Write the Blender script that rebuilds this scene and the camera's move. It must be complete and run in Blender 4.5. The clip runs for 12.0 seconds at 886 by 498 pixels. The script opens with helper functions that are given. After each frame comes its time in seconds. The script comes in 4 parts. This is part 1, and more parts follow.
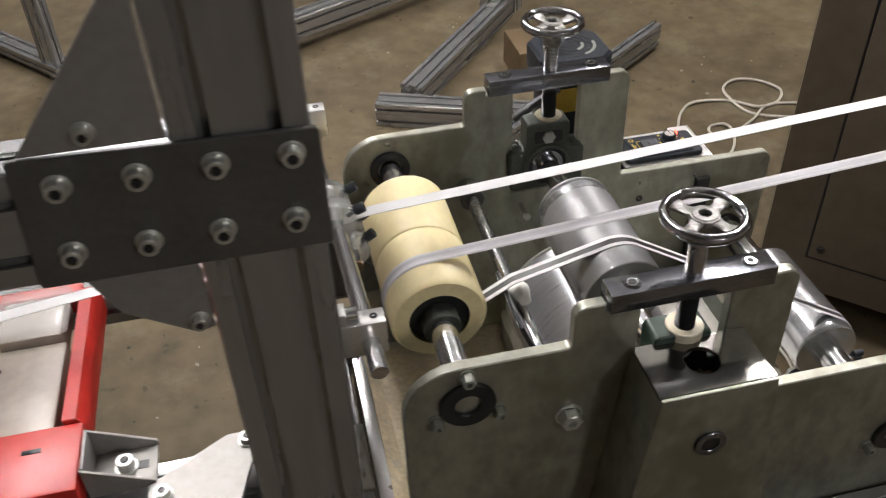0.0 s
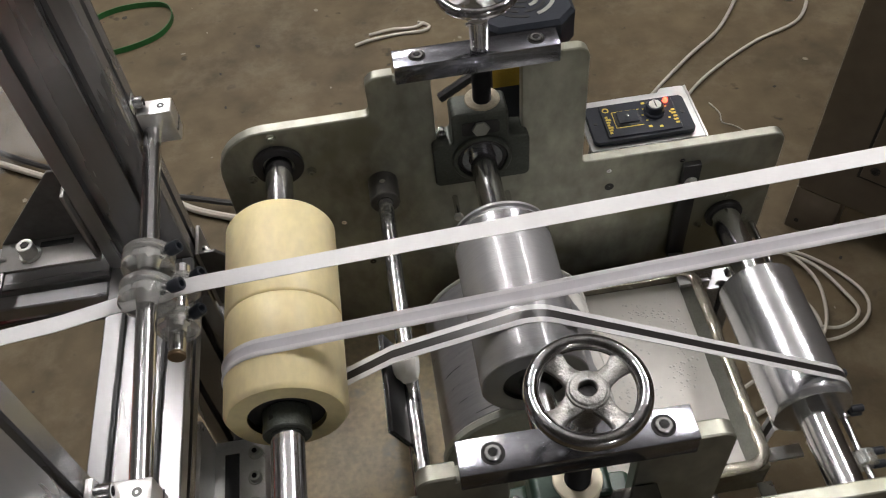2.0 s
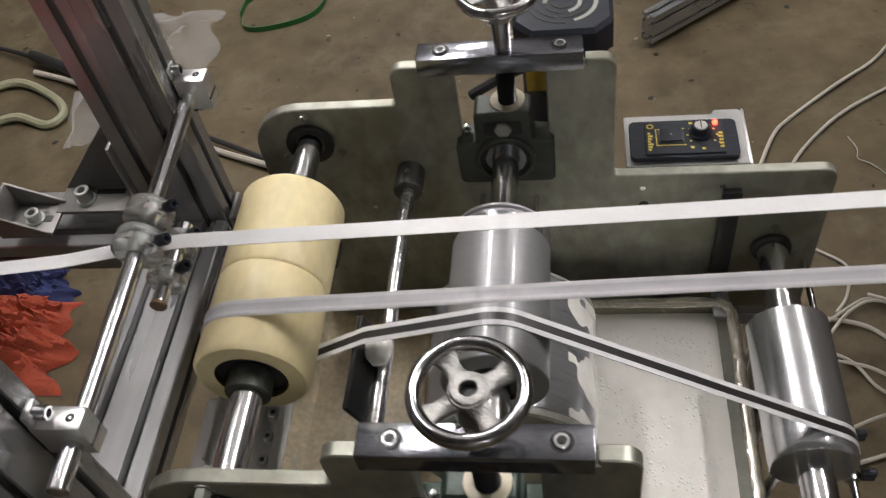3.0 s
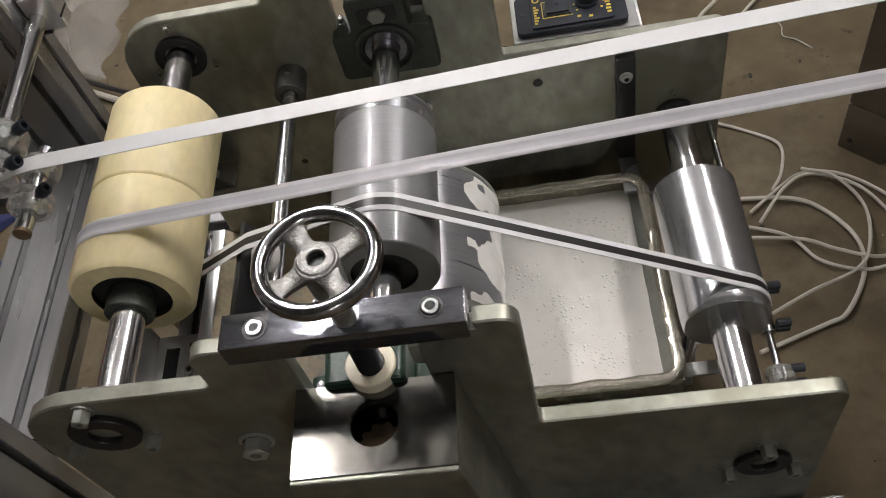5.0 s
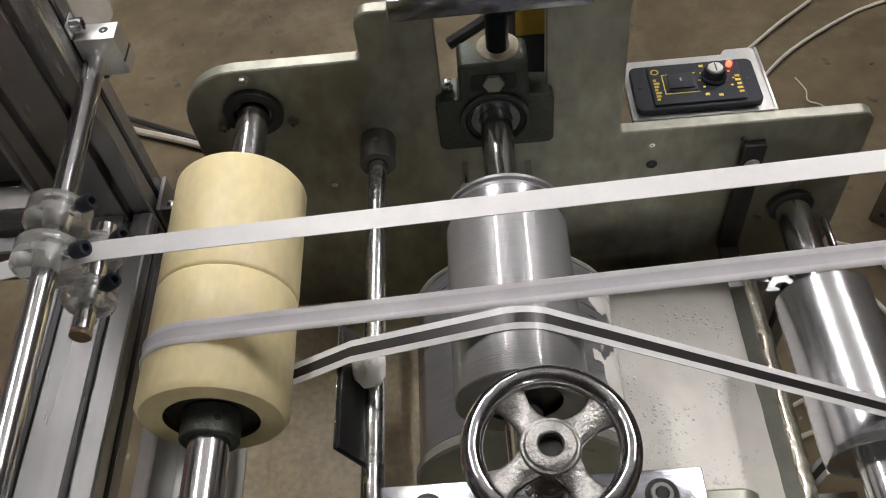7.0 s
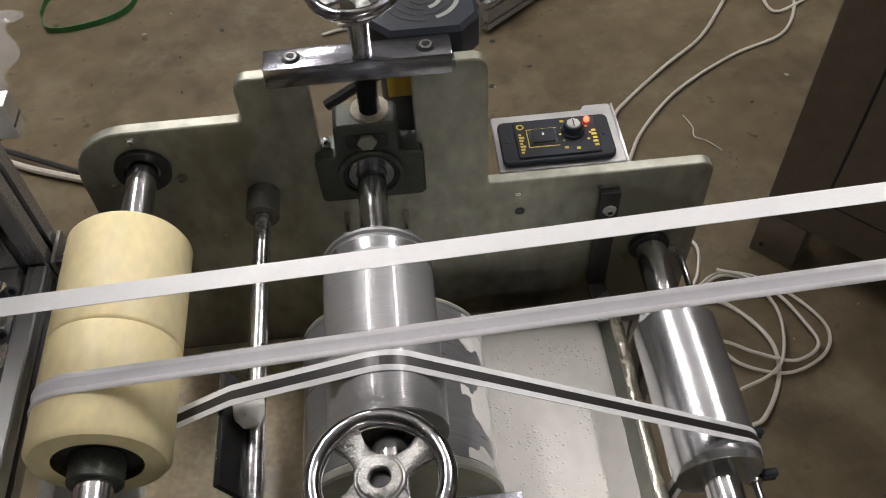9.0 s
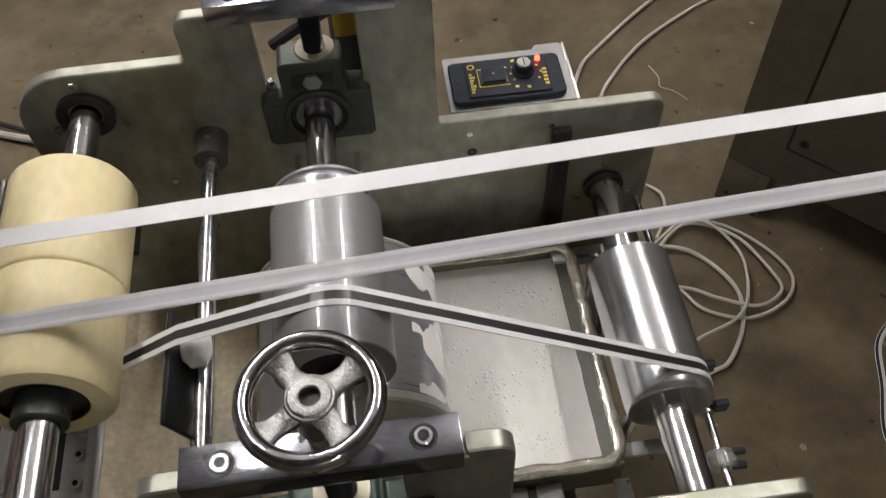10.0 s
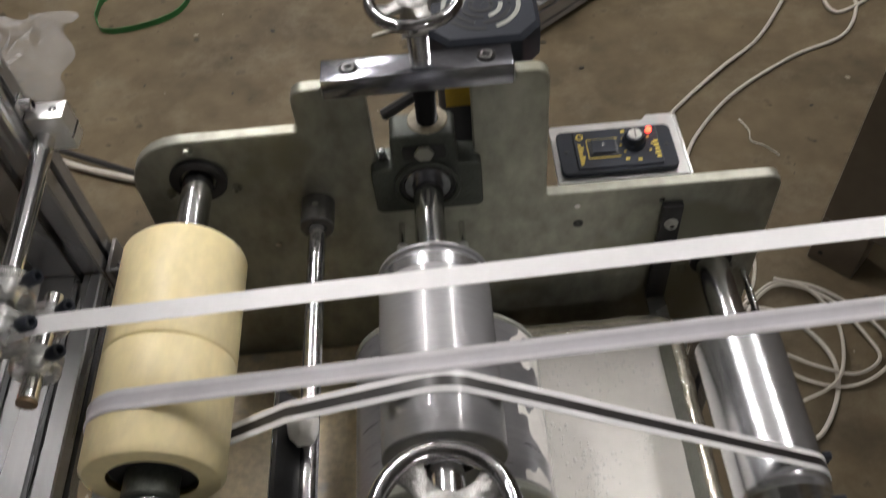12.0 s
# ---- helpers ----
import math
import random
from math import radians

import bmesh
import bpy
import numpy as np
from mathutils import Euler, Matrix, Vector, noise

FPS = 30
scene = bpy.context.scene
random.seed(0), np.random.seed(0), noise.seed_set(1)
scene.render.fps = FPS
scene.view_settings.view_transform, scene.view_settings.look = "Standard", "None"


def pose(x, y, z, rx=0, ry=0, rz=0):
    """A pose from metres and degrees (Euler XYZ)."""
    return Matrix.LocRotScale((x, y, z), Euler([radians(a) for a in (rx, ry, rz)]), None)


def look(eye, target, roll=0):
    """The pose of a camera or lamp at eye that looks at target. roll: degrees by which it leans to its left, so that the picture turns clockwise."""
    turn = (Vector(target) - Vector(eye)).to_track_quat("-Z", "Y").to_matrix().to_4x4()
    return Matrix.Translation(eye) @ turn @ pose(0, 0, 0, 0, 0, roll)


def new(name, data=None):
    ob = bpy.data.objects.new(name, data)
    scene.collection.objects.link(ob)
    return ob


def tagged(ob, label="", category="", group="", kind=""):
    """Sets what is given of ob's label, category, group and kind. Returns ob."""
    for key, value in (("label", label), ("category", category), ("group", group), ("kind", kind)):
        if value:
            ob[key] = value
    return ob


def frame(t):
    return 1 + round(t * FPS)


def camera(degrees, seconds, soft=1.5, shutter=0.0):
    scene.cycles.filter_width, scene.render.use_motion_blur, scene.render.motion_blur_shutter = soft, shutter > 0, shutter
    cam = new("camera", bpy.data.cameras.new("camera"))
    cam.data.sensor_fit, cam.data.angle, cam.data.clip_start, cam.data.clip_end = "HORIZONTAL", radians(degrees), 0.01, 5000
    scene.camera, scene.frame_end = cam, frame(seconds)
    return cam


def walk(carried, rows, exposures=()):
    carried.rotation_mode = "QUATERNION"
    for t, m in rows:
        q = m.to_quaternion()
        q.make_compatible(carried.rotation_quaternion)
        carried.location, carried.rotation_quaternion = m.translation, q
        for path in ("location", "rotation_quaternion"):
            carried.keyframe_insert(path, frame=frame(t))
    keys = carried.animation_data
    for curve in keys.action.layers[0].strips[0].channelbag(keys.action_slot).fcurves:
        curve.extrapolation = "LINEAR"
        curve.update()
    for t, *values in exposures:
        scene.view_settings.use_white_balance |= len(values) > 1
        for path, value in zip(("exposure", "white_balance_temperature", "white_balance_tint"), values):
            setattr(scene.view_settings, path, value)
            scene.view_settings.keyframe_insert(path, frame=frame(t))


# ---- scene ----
cam = camera(53.4, 12.0, 1.0, 0.3)
PATH = [
    (0, (-0.26, -0.507, 1.399), (0.049, 1.027, 0.154), -2.4),
    (0.5, (-0.134, -0.443, 1.404), (0.096, 0.989, 0.027), -3.1),
    (1, (-0.075, -0.393, 1.421), (0.133, 0.922, -0.071), -1.5),
    (1.5, (-0.048, -0.303, 1.42), (0.094, 0.976, -0.111), -3.4),
    (2, (-0.028, -0.234, 1.416), (0.036, 1.011, -0.148), -6.5),
    (2.5, (0.012, -0.228, 1.414), (-0.127, 1.054, -0.115), -9.2),
    (3, (0.118, -0.25, 1.407), (-0.185, 1.005, -0.12), -11.6),
    (3.5, (0.19, -0.281, 1.389), (-0.134, 0.932, -0.168), -14.7),
    (3.7, (0.214, -0.287, 1.391), (-0.102, 0.905, -0.183), -15.4),
    (5.5, (0.149, -0.237, 1.324), (-0.041, 0.923, -0.294), -16.3),
    (6, (0.098, -0.174, 1.312), (0.047, 1.005, -0.303), -10.8),
    (6.5, (0.037, -0.144, 1.309), (-0.083, 1.036, -0.301), -9.3),
    (8.3, (0.061, -0.165, 1.36), (0.078, 1.066, -0.216), -3.6),
    (8.5, (0.075, -0.169, 1.371), (0.12, 1.057, -0.209), -3.4),
    (9, (0.083, -0.171, 1.365), (0.143, 1.058, -0.211), -3.5),
    (9.5, (0.098, -0.178, 1.359), (0.198, 1.036, -0.227), -2.8),
    (10, (0.106, -0.191, 1.35), (0.202, 0.971, -0.275), -3.2),
    (10.5, (0.121, -0.194, 1.329), (0.206, 0.9, -0.343), -3.9),
    (11, (0.106, -0.183, 1.341), (0.084, 0.919, -0.328), -6.9),
    (11.5, (0.076, -0.17, 1.34), (-0.037, 0.925, -0.33), -8.9),
    (12, (0.073, -0.149, 1.361), (0.035, 1.083, -0.214), -6.4),
]
walk(cam, [(t, look(eye, target, roll)) for t, eye, target, roll in PATH],
     exposures=[(0.0, 0.5), (0.6, 0.46), (1.1, 0.22), (1.7, 0.0), (12.0, 0.0)])

# ---- light ----
FLOOR = -0.05
world = bpy.data.worlds.new("workshop_air")
world.use_nodes = True
world.node_tree.nodes["Background"].inputs[0].default_value = (0.9, 0.95, 1.0, 1)
world.node_tree.nodes["Background"].inputs[1].default_value = 0.05
scene.world = world


# ---- materials ----
def material(name, color, rough=0.5, metal=0.0, vary=0.12, scale=30.0, bump=0.0, bump_scale=200.0, stretch=(1, 1, 1), spots=None, rough_vary=0.12):
    """Principled surface with two scales of tone, uneven gloss and fine relief. spots: (colour, scale, threshold)."""
    m = bpy.data.materials.new(name)
    m.use_nodes = True
    nt = m.node_tree
    n, l = nt.nodes, nt.links
    b = n["Principled BSDF"]
    b.inputs["Roughness"].default_value, b.inputs["Metallic"].default_value = rough, metal
    co = n.new("ShaderNodeTexCoord")
    mp = n.new("ShaderNodeMapping")
    mp.inputs["Scale"].default_value = stretch
    l.new(co.outputs["Object"], mp.inputs["Vector"])
    big, fine = n.new("ShaderNodeTexNoise"), n.new("ShaderNodeTexNoise")
    big.inputs["Scale"].default_value, big.inputs["Detail"].default_value = scale, 6
    fine.inputs["Scale"].default_value, fine.inputs["Detail"].default_value = scale * 7, 4
    l.new(mp.outputs[0], big.inputs["Vector"])
    l.new(mp.outputs[0], fine.inputs["Vector"])
    add = n.new("ShaderNodeMath")
    add.operation = "ADD"
    l.new(big.outputs["Fac"], add.inputs[0])
    l.new(fine.outputs["Fac"], add.inputs[1])
    ramp = n.new("ShaderNodeMapRange")
    ramp.inputs["From Min"].default_value, ramp.inputs["From Max"].default_value = 0.7, 1.3
    ramp.inputs["To Min"].default_value, ramp.inputs["To Max"].default_value = 1 - vary, 1 + vary
    l.new(add.outputs[0], ramp.inputs["Value"])
    mul = n.new("ShaderNodeVectorMath")
    mul.operation = "SCALE"
    mul.inputs[0].default_value = color
    l.new(ramp.outputs[0], mul.inputs["Scale"])
    last = mul.outputs[0]
    if spots:
        sp = n.new("ShaderNodeTexNoise")
        sp.inputs["Scale"].default_value, sp.inputs["Detail"].default_value = spots[1], 3
        l.new(co.outputs["Object"], sp.inputs["Vector"])
        st = n.new("ShaderNodeMapRange")
        st.inputs["From Min"].default_value, st.inputs["From Max"].default_value = spots[2], spots[2] + 0.07
        l.new(sp.outputs["Fac"], st.inputs["Value"])
        mix = n.new("ShaderNodeMix")
        mix.data_type = "RGBA"
        l.new(st.outputs[0], mix.inputs[0])
        l.new(last, mix.inputs[6])
        mix.inputs[7].default_value = (*spots[0], 1)
        last = mix.outputs[2]
    l.new(last, b.inputs["Base Color"])
    rr = n.new("ShaderNodeMapRange")
    rr.inputs["To Min"].default_value, rr.inputs["To Max"].default_value = max(0.02, rough - rough_vary * rough * 2), rough + rough_vary * rough * 2
    l.new(big.outputs["Fac"], rr.inputs["Value"])
    l.new(rr.outputs[0], b.inputs["Roughness"])
    if bump:
        bn = n.new("ShaderNodeTexNoise")
        bn.inputs["Scale"].default_value, bn.inputs["Detail"].default_value = bump_scale, 4
        l.new(mp.outputs[0], bn.inputs["Vector"])
        bp = n.new("ShaderNodeBump")
        bp.inputs["Strength"].default_value, bp.inputs["Distance"].default_value = bump, 0.001
        l.new(bn.outputs["Fac"], bp.inputs["Height"])
        l.new(bp.outputs[0], b.inputs["Normal"])
    return m


PLATE = material("zinc_plated_steel", (0.335, 0.338, 0.287), 0.41, 0.75, 0.3, 9, 0.08, 300, (1, 1, 0.6), ((0.25, 0.25, 0.19), 7, 0.57))
BAR = material("ground_steel_bar", (0.25, 0.255, 0.285), 0.17, 0.95, 0.25, 60, 0.05, 260, (0.4, 1, 1), ((0.42, 0.42, 0.42), 55, 0.66))
DULLZINC = material("dull_zinc", (0.36, 0.37, 0.33), 0.4, 0.6, 0.12, 90)
ZINC = material("bright_zinc", (0.62, 0.63, 0.60), 0.36, 0.75, 0.1, 90)
CASTCHROME = material("chromed_cast_iron", (0.29, 0.285, 0.275), 0.34, 0.9, 0.3, 140, 0.6, 600)
RIMCHROME = material("worn_chrome_rim", (0.5, 0.5, 0.515), 0.05, 1.0, 0.35, 160, 0.26, 260)
SHAFT = material("polished_shaft_steel", (0.64, 0.64, 0.65), 0.18, 1.0, 0.1, 60, 0.02, 300)
TURNED = material("turned_steel", (0.31, 0.31, 0.32), 0.42, 0.4, 0.08, 20, 0.3, 120, (0.4, 14, 0.4))
TURNED.node_tree.nodes["Principled BSDF"].inputs["Coat Weight"].default_value = 0.6
TURNED.node_tree.nodes["Principled BSDF"].inputs["Coat Roughness"].default_value = 0.07
DRUMSTEEL = material("polished_drum_steel", (0.70, 0.71, 0.74), 0.2, 0.9, 0.08, 30, 0.06, 120, (0.5, 8, 0.5))
WETSTEEL = material("glue_wet_steel", (0.36, 0.36, 0.375), 0.3, 0.6, 0.12, 30, 0.15, 120, (0.5, 8, 0.5))
for m_, a_ in ((TURNED, 0.5), (DRUMSTEEL, 0.3), (WETSTEEL, 0.6)):
    # lathe marks run round the drum and stretch the gloss along it
    tn = m_.node_tree.nodes.new("ShaderNodeTangent")
    tn.direction_type, tn.axis = "RADIAL", "Y"
    pb = m_.node_tree.nodes["Principled BSDF"]
    m_.node_tree.links.new(tn.outputs[0], pb.inputs["Tangent"])
    pb.inputs["Anisotropic"].default_value, pb.inputs["Anisotropic Rotation"].default_value = a_, 0.25
NYLON = material("cream_nylon", (0.77, 0.665, 0.39), 0.42, 0.0, 0.08, 22, 0.08, 300, (1, 0.5, 1))
NYLON.node_tree.nodes["Principled BSDF"].inputs["Subsurface Weight"].default_value = 0.15
NYLON.node_tree.nodes["Principled BSDF"].inputs["Subsurface Radius"].default_value = (0.01, 0.008, 0.004)
NYLONWHITE = material("white_nylon", (0.74, 0.68, 0.52), 0.45, 0.0, 0.06, 40)
GREASY = material("greasy_nylon", (0.30, 0.265, 0.19), 0.4, 0.0, 0.25, 60)
ALU = material("anodised_aluminium", (0.355, 0.357, 0.362), 0.27, 0.72, 0.07, 20, 0.04, 500, (1, 1, 0.1))
ALUBRIGHT = material("cut_aluminium", (0.78, 0.78, 0.77), 0.3, 0.9, 0.06, 50)
WEB = material("grey_bracket_steel", (0.26, 0.25, 0.24), 0.45, 0.4, 0.1, 20)
GUSSET = material("dark_bracket_steel", (0.115, 0.113, 0.108), 0.42, 0.5, 0.15, 24)
BLACK = material("black_steel", (0.025, 0.025, 0.026), 0.35, 0.3, 0.2, 60)
BLACKPLASTIC = material("black_plastic", (0.019, 0.023, 0.031), 0.42, 0.0, 0.12, 60, 0.1, 500)
BLACKPLASTIC.node_tree.nodes["Principled BSDF"].inputs["Specular IOR Level"].default_value = 0.3
CASTIRON = material("grey_cast_iron", (0.068, 0.076, 0.066), 0.45, 0.5, 0.25, 60, 0.5, 300)
GREENIRON = material("green_painted_iron", (0.02, 0.042, 0.03), 0.35, 0.1, 0.2, 60, 0.3, 200)
GLUE = material("white_glue", (0.95, 0.93, 0.885), 0.16, 0.0, 0.03, 12, 0.25, 45)
TRAY = material("tray_steel_smeared_with_glue", (0.66, 0.62, 0.53), 0.2, 0.75, 0.3, 30, 0.5, 90, (1, 1, 1), ((0.66, 0.62, 0.52), 40, 0.56))
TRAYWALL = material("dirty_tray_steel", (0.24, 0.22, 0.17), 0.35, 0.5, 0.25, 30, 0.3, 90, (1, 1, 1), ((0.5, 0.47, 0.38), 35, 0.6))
SMEARED = material("rod_smeared_with_glue", (0.5, 0.5, 0.5), 0.16, 0.95, 0.6, 45, 0.6, 90, (1, 1, 1), ((0.75, 0.74, 0.70), 70, 0.6))
GLOSS = material("wet_glue_bubble", (0.95, 0.94, 0.90), 0.12, 0.0, 0.03, 60)
GLOSS.node_tree.nodes["Principled BSDF"].inputs["Specular IOR Level"].default_value = 0.9
TAPE = material("white_tape", (0.65, 0.65, 0.655), 0.42, 0.0, 0.03, 40)
TAPEEDGE = material("pale_tape_edge", (0.62, 0.61, 0.63), 0.4, 0.0, 0.04, 40)
TAPEFILM = material("silky_tape_back", (0.52, 0.51, 0.545), 0.34, 0.0, 0.04, 40)
TAPEBLACK = material("black_coated_stripe", (0.02, 0.018, 0.018), 0.35, 0.0, 0.1, 60)
CONCRETE = material("concrete", (0.105, 0.081, 0.0475), 0.62, 0.0, 0.34, 1.9, 0.4, 60, (1, 1, 1), ((0.043, 0.033, 0.021), 22, 0.655))
CONCRETE.node_tree.nodes["Principled BSDF"].inputs["Specular IOR Level"].default_value = 0.25


def worn_patches(m, pale, scale, low, high, amount):
    """Adds broad pale scuffed patches with soft ragged borders to a material's colour."""
    n, l = m.node_tree.nodes, m.node_tree.links
    b = n["Principled BSDF"]
    src = b.inputs["Base Color"].links[0].from_socket
    co, no, mr, mx = n.new("ShaderNodeTexCoord"), n.new("ShaderNodeTexNoise"), n.new("ShaderNodeMapRange"), n.new("ShaderNodeMix")
    no.inputs["Scale"].default_value, no.inputs["Detail"].default_value, no.inputs["Roughness"].default_value = scale, 9, 0.68
    l.new(co.outputs["Object"], no.inputs["Vector"])
    mr.inputs["From Min"].default_value, mr.inputs["From Max"].default_value, mr.inputs["To Max"].default_value = low, high, amount
    l.new(no.outputs["Fac"], mr.inputs["Value"])
    mx.data_type = "RGBA"
    l.new(mr.outputs[0], mx.inputs[0])
    l.new(src, mx.inputs[6])
    mx.inputs[7].default_value = (*pale, 1)
    l.new(mx.outputs[2], b.inputs["Base Color"])


worn_patches(CONCRETE, (0.180, 0.150, 0.099), 5.5, 0.5, 0.72, 0.75)
worn_patches(CONCRETE, (0.05, 0.038, 0.024), 3.1, 0.56, 0.74, 0.7)
FLANGE = material("milky_plastic_flange", (0.40, 0.41, 0.36), 0.3, 0.0, 0.1, 40)
WALLPAINT = material("workshop_wall", (0.22, 0.21, 0.20), 0.8, 0.0, 0.1, 2)
CEILPAINT = material("workshop_ceiling", (0.2, 0.198, 0.19), 0.85, 0.0, 0.06, 2)
DRIP = material("glue_stained_pan", (0.70, 0.60, 0.42), 0.4, 0.0, 0.2, 22, 0.3, 80, (1, 1, 1), ((0.55, 0.51, 0.42), 25, 0.6))
MIRROR = material("bright_rolled_steel", (0.19, 0.184, 0.17), 0.13, 0.94, 0.14, 25, 0.06, 60)
CABINET = material("grey_cabinet_paint", (0.115, 0.094, 0.07), 0.34, 0.15, 0.16, 4, 0.06, 160, (1, 1, 1), ((0.125, 0.105, 0.08), 6, 0.6))
CABLE = material("grey_white_cable", (0.46, 0.43, 0.37), 0.45, 0.0, 0.08, 60)
DARKCABLE = material("black_cable", (0.02, 0.02, 0.02), 0.5, 0.0, 0.1, 60)
GREENSTRAP = material("green_packing_strap", (0.02, 0.13, 0.035), 0.35, 0.0, 0.12, 40)
RED = material("red_paint", (0.45, 0.024, 0.018), 0.35, 0.0, 0.1, 12)
WHITEPANEL = material("white_panel", (0.33, 0.29, 0.25), 0.35, 0.0, 0.14, 12)
GOLD = material("yellow_print", (0.65, 0.48, 0.07), 0.5, 0.0, 0.05, 60)
YELLOW = material("yellow_label", (0.42, 0.28, 0.03), 0.5, 0.0, 0.12, 60)
BRONZE = material("brown_iron", (0.16, 0.11, 0.06), 0.5, 0.4, 0.15, 60)
BLUECLOTH = material("blue_cloth", (0.015, 0.022, 0.085), 0.85, 0.0, 0.25, 30, 0.6, 150)
ORANGECLOTH = material("orange_cloth", (0.30, 0.05, 0.022), 0.85, 0.0, 0.25, 30, 0.6, 150)
LEDRED = bpy.data.materials.new("red_led")
LEDRED.use_nodes = True
LEDRED.node_tree.nodes["Principled BSDF"].inputs["Base Color"].default_value = (1, 0.1, 0.03, 1)
LEDRED.node_tree.nodes["Principled BSDF"].inputs["Emission Color"].default_value = (1, 0.03, 0.015, 1)
LEDRED.node_tree.nodes["Principled BSDF"].inputs["Emission Strength"].default_value = 14
ACRYLIC = bpy.data.materials.new("clear_acrylic")
ACRYLIC.use_nodes = True
_b = ACRYLIC.node_tree.nodes["Principled BSDF"]
_b.inputs["Base Color"].default_value = (0.9, 0.91, 0.89, 1)
_b.inputs["Transmission Weight"].default_value, _b.inputs["Roughness"].default_value, _b.inputs["IOR"].default_value = 0.82, 0.16, 1.4
FILM = bpy.data.materials.new("clear_plastic_film")
FILM.use_nodes = True
_b = FILM.node_tree.nodes["Principled BSDF"]
_b.inputs["Base Color"].default_value = (0.8, 0.8, 0.8, 1)
_b.inputs["Roughness"].default_value, _b.inputs["Alpha"].default_value = 0.07, 0.21


# ---- mesh helpers ----
def finish(bm, smooth=40):
    bmesh.ops.recalc_face_normals(bm, faces=bm.faces)
    for f in bm.faces:
        f.smooth = True
    lim = radians(smooth)
    for e in bm.edges:
        if len(e.link_faces) == 2 and e.calc_face_angle(0) > lim:
            e.smooth = False
    return bm


def part(name, bm, mat, parent=None, label="", at=None):
    """Links a bmesh as one mesh object under a thing or a part."""
    finish(bm)
    me = bpy.data.meshes.new(name)
    bm.to_mesh(me)
    bm.free()
    for m in mat if isinstance(mat, (list, tuple)) else [mat]:
        me.materials.append(m)
    ob = new(name, me)
    if parent:
        ob.parent = parent
    if at:
        ob.matrix_basis = at
    if label:
        ob["label"] = label
    return ob


def thing(name, at, label, category, group="", kind=""):
    ob = new(name)
    ob.empty_display_size = 0.02
    ob.matrix_basis = at
    return tagged(ob, label, category, group, kind)


def box(x0, x1, y0, y1, z0, z1, bevel=0.001, seg=2, bm=None):
    out = bm or bmesh.new()
    m = Matrix.LocRotScale(((x0 + x1) / 2, (y0 + y1) / 2, (z0 + z1) / 2), None, (x1 - x0, y1 - y0, z1 - z0))
    vs = bmesh.ops.create_cube(out, size=1, matrix=m)["verts"]
    if bevel:
        es = list({e for v in vs for e in v.link_edges})
        bmesh.ops.bevel(out, geom=es, offset=bevel, segments=seg, affect="EDGES", profile=0.5)
    return out


AX = {"x": Matrix.Rotation(radians(90), 4, "Y"), "y": Matrix.Rotation(radians(-90), 4, "X"), "z": Matrix.Identity(4)}


def lathe(profile, axis="z", at=(0, 0, 0), seg=40, bm=None):
    """Turns (radius, height) pairs round an axis; height runs along it. A closed outline gives a ring."""
    out = bm or bmesh.new()
    m = Matrix.Translation(at) @ AX[axis]
    rings = []
    for r, h in profile:
        if r < 1e-6:
            rings.append([out.verts.new(m @ Vector((0, 0, h)))])
        else:
            rings.append([out.verts.new(m @ Vector((r * math.cos(2 * math.pi * k / seg), r * math.sin(2 * math.pi * k / seg), h))) for k in range(seg)])
    for a, b in zip(rings, rings[1:]):
        for k in range(seg):
            q = [a[k % len(a)], a[(k + 1) % len(a)], b[(k + 1) % len(b)], b[k % len(b)]]
            q = list(dict.fromkeys(q))
            if len(q) > 2:
                out.faces.new(q)
    return out


def rod(r, h0, h1, axis="y", at=(0, 0, 0), chamfer=0.001, seg=32, bm=None):
    return lathe([(0, h0), (r - chamfer, h0), (r, h0 + chamfer), (r, h1 - chamfer), (r - chamfer, h1), (0, h1)], axis, at, seg, bm)


def ring(r0, r1, h0, h1, axis="y", at=(0, 0, 0), chamfer=0.0008, seg=36, bm=None):
    c = chamfer
    return lathe([(r0, h0 + c), (r0 + c, h0), (r1 - c, h0), (r1, h0 + c), (r1, h1 - c), (r1 - c, h1), (r0 + c, h1), (r0, h1 - c), (r0, h0 + c)], axis, at, seg, bm)


def rounded(points, seg=6):
    """Outline with rounded corners from (x, z, radius) corners."""
    out = []
    n = len(points)
    for k in range(n):
        x, z, r = points[k]
        p = Vector((x, z))
        if r <= 0:
            out.append(p)
            continue
        a = (Vector(points[k - 1][:2]) - p)
        b = (Vector(points[(k + 1) % n][:2]) - p)
        half = a.angle(b) / 2
        cut = min(r / math.tan(half), a.length * 0.49 if points[k - 1][2] > 0 else a.length, b.length * 0.49 if points[(k + 1) % n][2] > 0 else b.length)
        rr = cut * math.tan(half)
        a.normalize(), b.normalize()
        c = p + (a + b).normalized() * (rr / math.sin(half))
        s, e = p + a * cut - c, p + b * cut - c
        turn = s.angle_signed(e)
        for i in range(seg + 1):
            v = s.copy()
            v.rotate(Matrix.Rotation(-turn * i / seg, 2))
            out.append(c + v)
    return out


